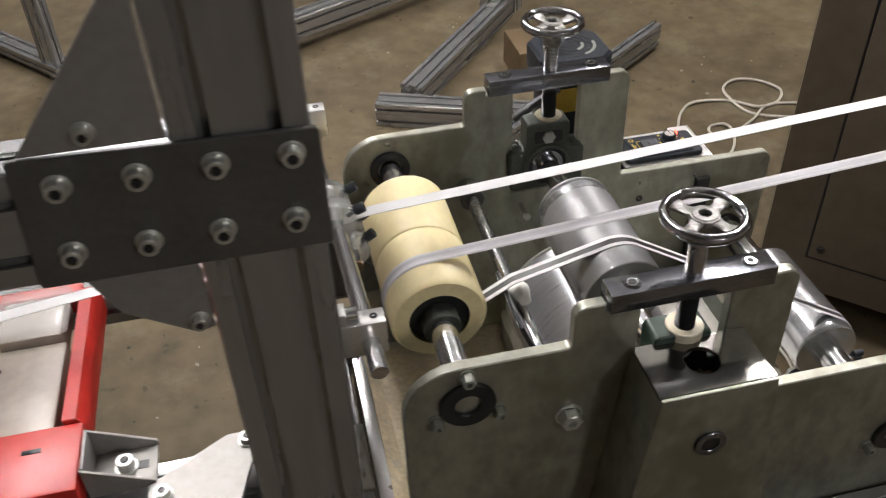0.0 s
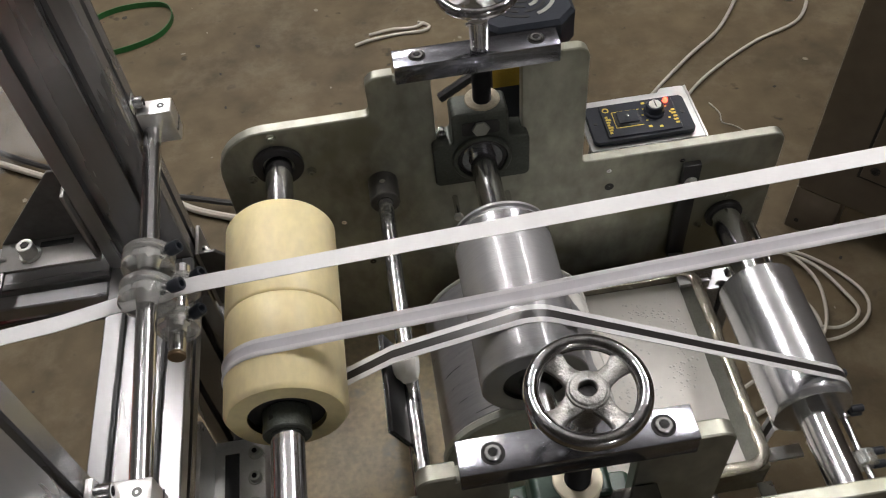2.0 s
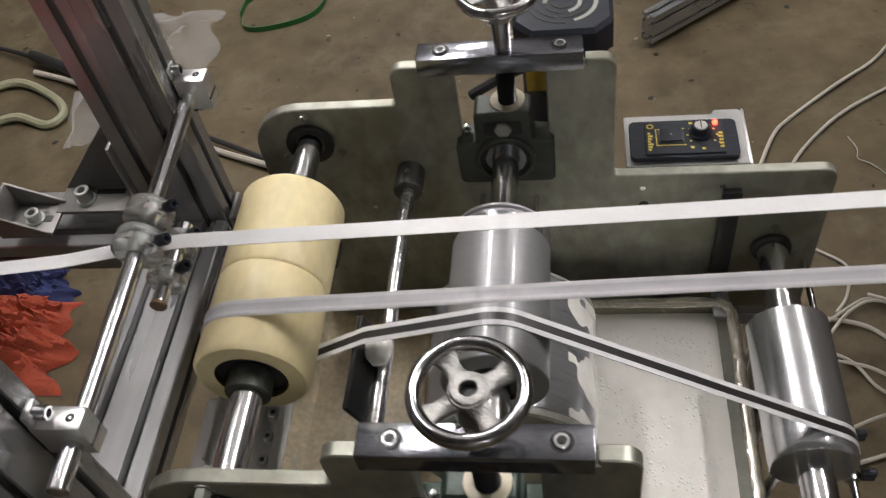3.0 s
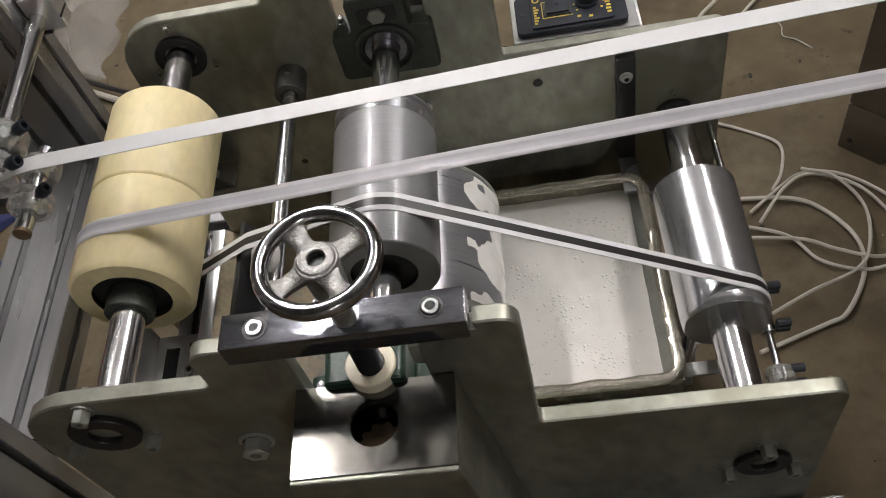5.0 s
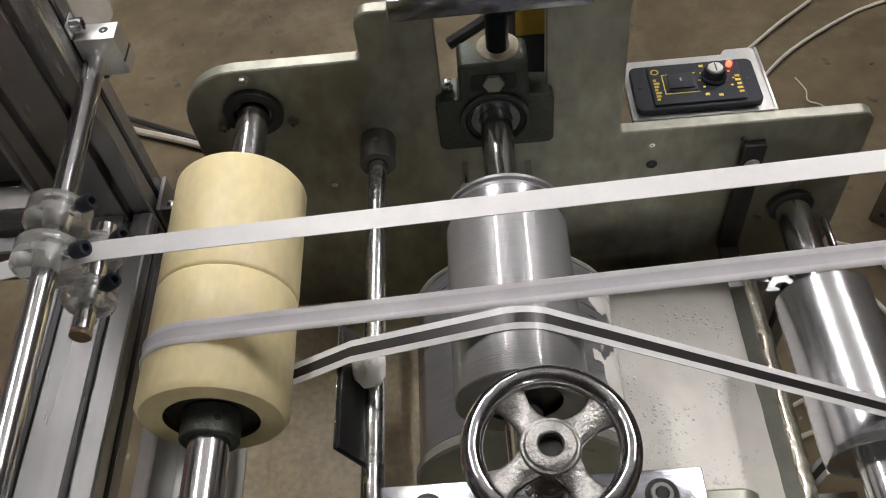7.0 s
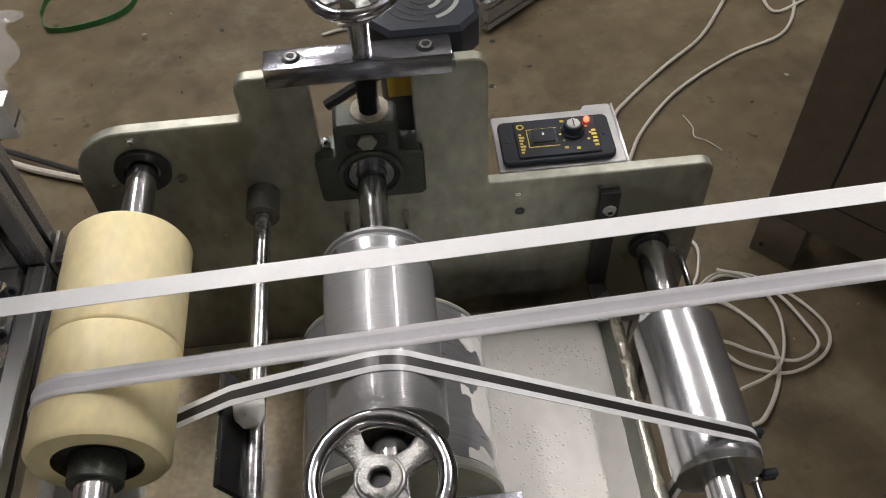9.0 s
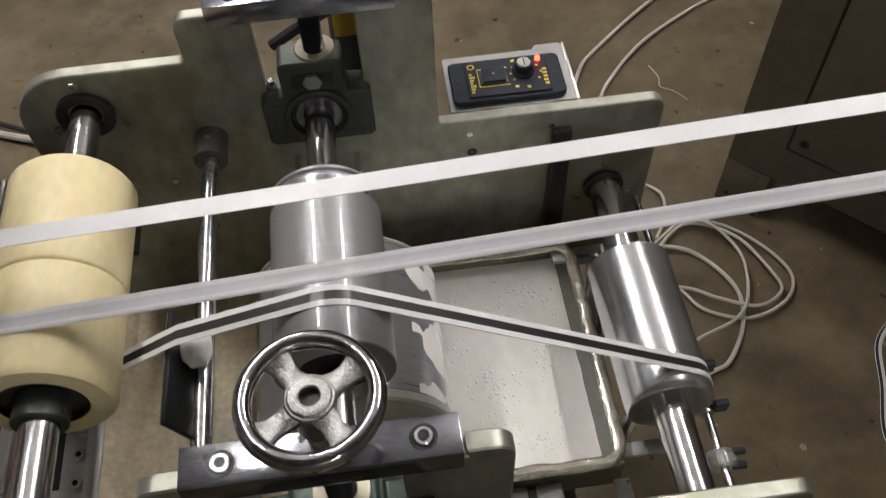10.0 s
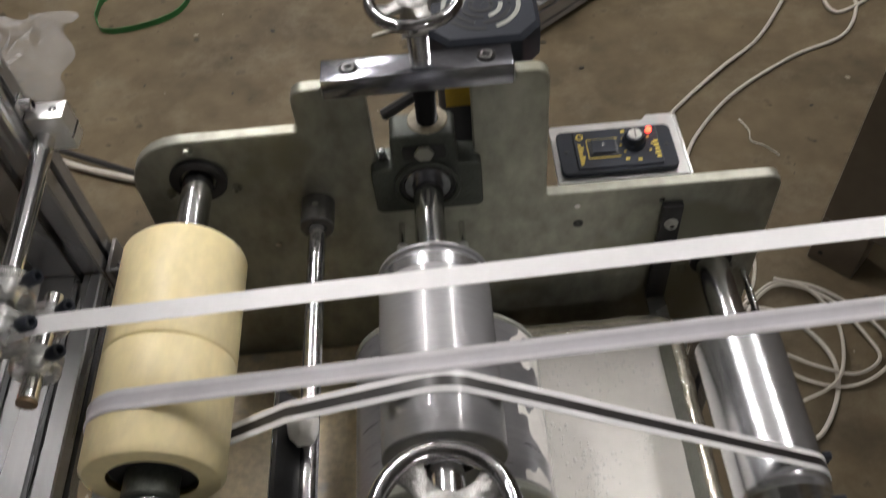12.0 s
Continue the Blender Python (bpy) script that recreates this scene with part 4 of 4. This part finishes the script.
part("bezel", slab(rounded([(0.1875, 0.3945, 0.002), (0.2660, 0.3945, 0.002), (0.2660, 0.4425, 0.002), (0.1875, 0.4425, 0.002)], 3), 0.7636, 0.7655, 0.0006, "xy"), BLACKPLASTIC, face)
for x in (0.1795, 0.2725):
    part("fixing_hole", rod(0.0022, 0.7634, 0.7639, "z", (x, 0.419, 0), 0.0001, 14), BLACK, face)
sw = part("switch", box(0.2005, 0.2265, 0.4085, 0.4280, 0.7656, 0.7668, 0.0006), BLACK, t, "black rocker switch")
part("rocker", slab([(0.4105, 0.7669), (0.4260, 0.7669), (0.4260, 0.7700), (0.4180, 0.7680), (0.4105, 0.7685)], 0.2025, 0.2245, 0.0004, "yz"), BLACKPLASTIC, sw)
part("pilot_window", box(0.2125, 0.2145, 0.4185, 0.4225, 0.7684, 0.7690, 0.0002), SHAFT, sw)
kn = part("knob", lathe([(0, 0.7656), (0.0112, 0.7656), (0.0112, 0.768), (0.0096, 0.7695), (0.0092, 0.7755), (0.0084, 0.7768), (0.0068, 0.7768)], "z", (0.2425, 0.4225, 0), 24), BLACKPLASTIC, t, "black knob with a silver cap")
part("cap", lathe([(0.0069, 0.7766), (0.0062, 0.7775), (0, 0.7777)], "z", (0.2425, 0.4225, 0), 8), ZINC, kn, "silver knob cap")
part("pointer", box(0.2420, 0.2430, 0.4175, 0.4275, 0.7776, 0.7780, 0.0001), BLACK, kn)
part("lamp", lathe([(0.0027, 0.7656), (0.0027, 0.768), (0.0018, 0.7694), (0, 0.7698)], "z", (0.2585, 0.4362, 0), 16), LEDRED, t, "lit red indicator lamp")
PR = (0.7656, 0.7659)
for x0, x1, y0, y1 in ((0.199, 0.228, 0.4295, 0.4303), (0.199, 0.228, 0.4062, 0.4070), (0.1985, 0.1993, 0.4062, 0.4303)):
    part("print_line", box(x0, x1, y0, y1, *PR, 0), GOLD, face)
for k in range(7):
    part("print_mark", box(0.1905, 0.1905 + 0.0028 + 0.0012 * (k % 3), 0.3995 + k * 0.0039, 0.3995 + k * 0.0039 + 0.0026, *PR, 0), GOLD, face)
part("print_emblem", ring(0.0022, 0.0036, *PR, "z", (0.1935, 0.4345, 0), 0.0001), GOLD, face)
for k in range(5):
    part("print_mark", box(0.2605 - 0.0007 * (k % 2), 0.2645, 0.4015 + k * 0.0048, 0.4015 + k * 0.0048 + 0.0026, *PR, 0), GOLD, face)
for k in range(8):
    a = radians(215 - k * 36)
    part("print_mark", box(0.2445 + 0.0145 * math.cos(a) - 0.0011, 0.2445 + 0.0145 * math.cos(a) + 0.0011, 0.420 + 0.0145 * math.sin(a) - 0.0009, 0.420 + 0.0145 * math.sin(a) + 0.0009, *PR, 0), GOLD, face)
for x, y in ((0.2345, 0.4375), (0.2335, 0.4025), (0.2445, 0.4005)):
    part("print_mark", box(x - 0.0018, x + 0.0018, y - 0.0014, y + 0.0014, *PR, 0), GOLD, face)

# ---- drive motor behind the far plate ----
t = thing("drive_motor", pose(0.108, 0.462, 0), "black geared motor with a slotted fan cover", "motor")
oct_ = rounded([(-0.030, -0.046, 0.004), (0.030, -0.046, 0.004), (0.047, -0.028, 0.004), (0.047, 0.028, 0.004), (0.030, 0.046, 0.004), (-0.030, 0.046, 0.004), (-0.047, 0.028, 0.004), (-0.047, -0.028, 0.004)], 3)
part("fan_cover", slab(oct_, 0.868, 0.905, 0.004, "xy"), BLACKPLASTIC, t, "black plastic fan cover")
part("motor_body", rod(0.0425, 0.72, 0.8678, "z", chamfer=0.003), BLACKPLASTIC, t)
part("gearbox", box(-0.043, 0.043, -0.043, 0.043, 0.60, 0.7195, 0.004), BLACKPLASTIC, t)
part("name_plate", box(-0.036, 0.0, -0.0446, -0.0436, 0.835, 0.868, 0.0003), YELLOW, t, "yellow label")
for r in (0.009, 0.0165, 0.024, 0.0315):
    n = 2 if r < 0.01 else 4
    for k in range(n):
        a0 = 360 / n * k + (20 if r in (0.0165, 0.0315) else 0)
        bm = bmesh.new()
        rows = []
        for i in range(10):
            a = radians(a0 + (360 / n - 16) * i / 9)
            rows.append([bm.verts.new((rr * math.cos(a), rr * math.sin(a), zz)) for rr, zz in ((r - 0.0019, 0.9048), (r + 0.0019, 0.9048), (r + 0.0019, 0.9054), (r - 0.0019, 0.9054))])
        for a, b in zip(rows, rows[1:]):
            for i in range(4):
                bm.faces.new((a[i], a[(i + 1) % 4], b[(i + 1) % 4], b[i]))
        bm.faces.new(rows[0])
        bm.faces.new(rows[-1][::-1])
        # every other slot in two rings is pale: glints inside, put in as colour
        part("vent_slot", bm, DULLZINC if r in (0.0165, 0.0315) and k % 2 else BLACK, t)
part("drive_belt", tube([(-0.09, -0.058, 0.845), (-0.06, -0.055, 0.862), (-0.03, -0.052, 0.875)], 0.005, 8), BLACK, t)

# ---- red unwinding unit on the rails ----
t = thing("unwinding_unit", pose(-0.56, 0.17, 0.776), "red painted unit with a white perforated cover", "machine unit")
part("frame_side", slab([(0.068, 0.0), (0.086, 0.0), (0.086, 0.026), (0.08, 0.034), (0.068, 0.034)], -0.10, 0.085, 0.001), RED, t, "red painted side rail")
part("frame_side", box(-0.13, -0.114, -0.16, 0.085, 0, 0.034, 0.002), RED, t, "red painted side rail")
part("frame_end", box(-0.1138, 0.086, -0.175, -0.1005, 0, 0.03, 0.002), RED, t, "red painted end block")
part("frame_end", box(-0.1138, 0.0678, 0.0852, 0.10, 0, 0.03, 0.002), RED, t, "red painted end")
part("cover", box(-0.012, 0.058, -0.1, 0.02, 0.0, 0.022, 0.003), WHITEPANEL, t, "white metal cover")
part("far_cover", box(-0.008, 0.054, 0.022, 0.084, 0.0, 0.03, 0.005), WHITEPANEL, t, "white worn block")
part("spool_edge", box(-0.04, -0.0135, -0.1, 0.084, 0.0, 0.028, 0.004), NYLON, t, "yellowish worn block")
part("clear_cover", box(-0.011, 0.062, 0.018, 0.0848, 0.0305, 0.043, 0.006, 3), FILM, t, "clear plastic film over the far end")
for y in (-0.075, -0.01):
    part("cover_hole", rod(0.0045, 0.0222, 0.0226, "z", (-0.004, y, 0), 0.0001, 18), BLACK, t)
for x in (0.01, 0.045):
    part("slot", box(x - 0.008, x + 0.008, -0.128, -0.123, 0.0301, 0.0305, 0.0001), BLACK, t)

# ---- cabinet ----
t = thing("cabinet", pose(0.744, 0.857, FLOOR, 0, 0, -45.4), "grey-brown painted steel machine cabinet with a screwed door", "cabinet")
part("body", box(0, 0.9, 0, 0.7, 0.12, 1.7, 0.006), CABINET, t)
d = part("door", box(0.1, 0.72, -0.004, -0.0005, 0.212, 0.96, 0.002), CABINET, t, "flat screwed door panel")
for n, b in (("gap", (0.0945, 0.0995, -0.001, -0.0002, 0.206, 0.966)), ("gap", (0.7205, 0.7255, -0.001, -0.0002, 0.206, 0.966)), ("gap", (0.0996, 0.7204, -0.001, -0.0002, 0.2065, 0.2115)), ("gap", (0.0996, 0.7204, -0.001, -0.0002, 0.9605, 0.9655))):
    part(n, box(*b, 0), BLACK, d)
for x, z in ((0.122, 0.238), (0.122, 0.934), (0.698, 0.238), (0.698, 0.934)):
    bm = hex_bolt(0.007, 0.004)
    bmesh.ops.transform(bm, matrix=pose(x, -0.004, z, 0, 0, 180), verts=bm.verts)
    part("screw", bm, BLACK, d)
for k in range(9):
    for j in range(2):
        lv = box(-0.022, 0.022, -0.0052, -0.0041, -0.0035, 0.0035, 0.0005)
        bmesh.ops.translate(lv, vec=(0.30 + 0.07 * j, 0, 0.30 + 0.018 * k), verts=lv.verts)
        part("vent_slot", lv, BLACK, d)
for x in (0.0, 0.8):
    for y in (0.005, 0.62):
        f_ = part("foot", box(x, x + (0.09 if x < 0.1 else 0.1), y - 0.0035, y + 0.07, 0, 0.1195, 0.004), CABINET, t)
        if y < 0.1:
            part("foot_hole", rod(0.005, 0.0, 0.0012, "y", (x + 0.021, y - 0.0048, 0.03), 0.0002, 16), BLACK, f_)
# cabinet is open underneath; this added black panel gives the deep shade there
part("underside_shade", box(0.0905, 0.7995, 0.34, 0.36, 0, 0.1195, 0.002), BLACK, t, "black panel standing in for the shade under the cabinet")


# ---- floor clutter ----
def cord(name, pts, r, mat, label, lift=0.0):
    p3 = [(x, y, FLOOR + r + lift + 0.004 * (k % 2)) for k, (x, y) in enumerate(pts)]
    return tagged(part(name, tube(smooth_path(p3), r, 8), mat), label, "cable")


LB = "grey-white cable looped on the concrete floor"
cord("cable", [(0.45, 0.98), (0.52, 0.96), (0.6, 0.917), (0.641, 0.873), (0.629, 0.81), (0.601, 0.766)], 0.0033, CABLE, LB)
cord("cable", [(0.55, 0.72), (0.618, 0.77), (0.665, 0.797), (0.727, 0.78), (0.789, 0.728), (0.824, 0.656), (0.812, 0.607), (0.758, 0.572), (0.704, 0.569), (0.64, 0.597), (0.60, 0.66), (0.5, 0.70)], 0.0033, CABLE, LB, 0.006)
cord("cable", [(0.5, 0.76), (0.617, 0.743), (0.674, 0.713), (0.715, 0.635), (0.707, 0.562), (0.658, 0.488), (0.617, 0.471), (0.5, 0.43)], 0.0042, CABLE, LB, 0.002)
cord("cable", [(0.56, 0.69), (0.622, 0.762), (0.679, 0.787), (0.749, 0.741), (0.788, 0.662), (0.792, 0.61), (0.742, 0.587), (0.675, 0.61), (0.621, 0.644), (0.52, 0.66)], 0.0033, CABLE, LB, 0.012)
cord("cable", [(0.5, 0.48), (0.609, 0.53), (0.692, 0.564), (0.727, 0.608), (0.745, 0.695), (0.713, 0.768), (0.66, 0.80)], 0.0033, CABLE, LB, 0.016)
cord("cable", [(0.50, 1.12), (0.555, 1.249), (0.601, 1.309), (0.719, 1.413), (0.826, 1.504), (0.918, 1.627), (0.993, 1.755), (1.064, 1.803), (1.176, 1.786), (1.241, 1.721), (1.319, 1.737), (1.366, 1.802), (1.33, 1.887), (1.257, 1.905), (1.199, 1.872), (1.181, 1.797), (1.206, 1.693), (1.327, 1.622), (1.5, 1.56)], 0.0045, CABLE, "thin grey-white cable trailing to a coil on the floor")
cord("cable", [(0.50, 0.99), (0.566, 1.124), (0.618, 1.214), (0.723, 1.323), (0.889, 1.432), (1.022, 1.485), (1.09, 1.583), (1.094, 1.645), (1.052, 1.657), (1.024, 1.619), (1.05, 1.577), (1.181, 1.646), (1.284, 1.728), (1.4, 1.70)], 0.0042, CABLE, "thin grey-white cable trailing to a coil on the floor")
cord("cable", [(-1.6, 1.75), (-1.439, 1.682), (-1.322, 1.623), (-1.217, 1.564), (-1.042, 1.461), (-0.868, 1.347), (-0.592, 1.21), (-0.485, 1.162), (-0.3, 1.1)], 0.007, DARKCABLE, "black cable lying across the floor", 0.012)
cord("cable", [(-1.4, 1.62), (-1.236, 1.551), (-1.118, 1.46), (-1.031, 1.417), (-0.783, 1.279), (-0.576, 1.19), (-0.483, 1.135), (-0.3, 1.05)], 0.008, CABLE, "white cable lying across the floor", 0.003)
tagged(part("cable_plug", tube([(-1.42, 1.675, FLOOR + 0.03), (-1.33, 1.63, FLOOR + 0.03), (-1.25, 1.585, FLOOR + 0.03)], 0.016, 12), DARKCABLE), "black cable plug on the floor", "plug")
cord("hose", [(-1.45, 1.40), (-1.37, 1.425), (-1.273, 1.392), (-1.238, 1.432), (-1.3, 1.507), (-1.429, 1.571), (-1.55, 1.53)], 0.012, material("pale_green_hose", (0.30, 0.30, 0.20), 0.5), "pale green hose coiled on the floor")
cord("thread_scrap", [(0.716, 1.247), (0.726, 1.205), (0.724, 1.178), (0.745, 1.157), (0.772, 1.128)], 0.0014, CABLE, "thin forked scrap of thread on the floor")
cord("string_scrap", [(-0.10, 1.65), (-0.057, 1.659), (0.019, 1.672), (0.086, 1.666), (0.10, 1.69), (0.073, 1.705)], 0.004, CABLE, "scrap of white string on the floor")
cord("string_scrap", [(-0.06, 1.685), (0.0, 1.690), (0.06, 1.69), (0.09, 1.70)], 0.004, CABLE, "scrap of white string on the floor")
t = thing("tape_loop", pose(0, 0, 0), "loose loop of white tape with a black stripe", "tape")
pts = smooth_path([(0.96, 0.52, FLOOR + 0.02), (0.90, 0.46, FLOOR + 0.05), (0.882, 0.39, FLOOR + 0.04), (0.862, 0.31, FLOOR + 0.02), (0.88, 0.25, FLOOR + 0.02), (0.95, 0.22, FLOOR + 0.02)])
part("tape", tube(pts, 0.006, 6), TAPE, t)
part("black_stripe", tube([p + Vector((-0.004, 0, 0.0045)) for p in pts], 0.0025, 6), TAPEBLACK, t)

# specks of dirt and scraps on the concrete
def debris(count, seed, sizes, tones, name, label):
    m = material(name + "_surface", tones, 0.7, 0.0, 0.3, 90)
    bm, rg = bmesh.new(), random.Random(seed)
    for _ in range(count):
        x, y, r, a = rg.uniform(-1.7, 1.5), rg.uniform(-0.4, 2.9), rg.choice(sizes), rg.uniform(0, 6.28)
        k = rg.uniform(0.35, 0.9)
        top = [bm.verts.new((x + r * c * math.cos(a) - r * d * k * math.sin(a), y + r * c * math.sin(a) + r * d * k * math.cos(a), FLOOR + 0.0012 + 0.25 * r * h))
               for c, d, h in ((1, 0.1, 0.1), (0.3, 1, 0.5), (-0.8, 0.6, 0.0), (-0.9, -0.5, 0.3), (0.2, -1, 0.05))]
        low = [bm.verts.new((v.co.x, v.co.y, FLOOR + 0.0002)) for v in top]
        bm.faces.new(top)
        for i in range(5):
            bm.faces.new((top[i], top[(i + 1) % 5], low[(i + 1) % 5], low[i]))
    tagged(part(name, bm, m), label, "debris", kind="stuff")


debris(170, 8, (0.002, 0.003, 0.004, 0.007), (0.23, 0.2, 0.155), "pale_debris", "pale flecks and scraps scattered on the concrete floor")
debris(260, 9, (0.002, 0.003, 0.005, 0.008), (0.022, 0.018, 0.014), "dark_debris", "dark specks of dirt scattered on the concrete floor")

# green strap loop, standing on its edge
bm = bmesh.new()
loop = smooth_path([(-0.838, 1.831, 0), (-0.827, 1.909, 0), (-0.742, 1.958, 0), (-0.624, 1.95, 0), (-0.592, 1.885, 0), (-0.624, 1.811, 0), (-0.715, 1.769, 0), (-0.803, 1.767, 0), (-0.838, 1.831, 0)], 8)[:-1]
rows = []
ctr = Vector((-0.72, 1.86, 0))
for p in loop:
    o = (p - ctr).normalized() * 0.0012
    rows.append([bm.verts.new((p.x + s * o.x, p.y + s * o.y, FLOOR + h)) for s, h in ((1, 0.001), (1, 0.017), (-1, 0.017), (-1, 0.001))])
for a, b in zip(rows, rows[1:] + rows[:1]):
    for i in range(4):
        bm.faces.new((a[i], a[(i + 1) % 4], b[(i + 1) % 4], b[i]))
tagged(part("packing_strap", bm, GREENSTRAP), "loop of green plastic packing strap on the floor", "strap")


def crumple(name, cx, cy, w, d, h, mat, label, category, seed, n=54):
    """A crumpled sheet lying on the floor."""
    bm = bmesh.new()
    g = []
    for i in range(n + 1):
        row = []
        for j in range(n + 1):
            u, v = i / n - 0.5, j / n - 0.5
            q = Vector((u * 5 + seed, v * 5, seed))
            e = max(0.0, 1 - (2 * abs(u)) ** 3) * max(0.0, 1 - (2 * abs(v)) ** 3)
            z = h * e * (0.45 + 0.8 * abs(noise.noise(q)) + 0.5 * abs(noise.noise(q * 2.7)) + 0.45 * abs(noise.noise(q * 6)))
            row.append(bm.verts.new((cx + u * w * (1 + 0.25 * noise.noise(q + Vector((9, 0, 0)))) + 0.05 * noise.noise(q * 1.5), cy + v * d * (1 + 0.25 * noise.noise(q + Vector((0, 9, 0)))), FLOOR + 0.003 + z)))
        g.append(row)
    for i in range(n):
        for j in range(n):
            bm.faces.new((g[i][j], g[i + 1][j], g[i + 1][j + 1], g[i][j + 1]))
    return tagged(part(name, bm, mat), label, category)


bag = crumple("plastic_bag", -1.06, 1.60, 0.34, 0.52, 0.10, FILM, "crumpled clear plastic bag on the floor", "bag", 3.0, 26)
for p in bag.data.polygons:
    p.use_smooth = False      # creased film keeps its sharp facets
crumple("blue_cloth", -1.13, 0.90, 0.24, 0.2, 0.08, BLUECLOTH, "crumpled dark blue cloth on the floor", "cloth", 7.0)
crumple("orange_cloth", -1.10, 0.70, 0.3, 0.24, 0.10, ORANGECLOTH, "crumpled orange-red cloth on the floor", "cloth", 11.0)

# ---- second frame standing behind, on the floor ----
G2 = "profiles of the frame standing behind"


def floor_beam(x0, y0, x1, y1, z, w, d, label):
    dx, dy = x1 - x0, y1 - y0
    ln, a = math.hypot(dx, dy), math.degrees(math.atan2(dy, dx))
    return extrusion(w, d, ln, "aluminium_beam", pose(x0, y0, z, 0, 0, a) @ pose(0, 0, 0, 0, 90, 0), label, G2)


floor_beam(0.30, 1.60, 1.10, 2.22, FLOOR + 0.06, 0.08, 0.04, "slotted aluminium beam lying on the floor")
floor_beam(-0.60, 2.36, 0.75, 3.10, FLOOR + 0.09, 0.08, 0.08, "slotted aluminium beam lying on the floor")
floor_beam(0.17, 2.04, 0.66, 2.66, FLOOR + 0.041, 0.08, 0.08, "slotted aluminium beam lying on the floor")
floor_beam(0.05, 1.99, 0.50, 1.80, FLOOR + 0.041, 0.08, 0.08, "slotted aluminium beam lying on the floor")
floor_beam(0.62, 2.74, 1.3, 3.6, FLOOR + 0.041, 0.08, 0.08, "slotted aluminium beam lying on the floor")
extrusion(0.08, 0.08, 1.1, "aluminium_post", pose(0.70, 2.72, FLOOR, 0, 0, 52), "upright slotted aluminium post of the frame behind", G2)
t = corner_bracket(pose(0.640, 2.64, FLOOR + 0.083, 0, 0, 52), "cast aluminium corner bracket on the frame behind")
floor_beam(-1.55, 3.25, -0.95, 2.55, FLOOR + 0.041, 0.04, 0.08, "slotted aluminium beam lying on the floor")
extrusion(0.08, 0.04, 1.2, "aluminium_post", pose(-1.02, 2.62, FLOOR, 0, 0, -40), "upright slotted aluminium post of the frame behind", G2)
tagged(part("wooden_block", box(0.55, 0.80, 2.08, 2.28, FLOOR, FLOOR + 0.12, 0.006), BRONZE), "brown wooden block among the aluminium profiles", "block")
tagged(part("cardboard_box", box(-0.10, 0.25, 3.15, 3.45, FLOOR, FLOOR + 0.2, 0.006), material("cardboard", (0.30, 0.17, 0.08), 0.8)), "brown cardboard box on the floor", "box")


def motions():
    """The rollers turn as the tape runs."""
    for ob, rate in zip(MOVERS, (-60.0, 66.0, -36.0, 72.0)):
        base = ob.matrix_basis.copy()
        walk(ob, [(k * 0.5, base @ pose(0, 0, 0, 0, rate * k * 0.5, 0)) for k in range(25)])


motions()
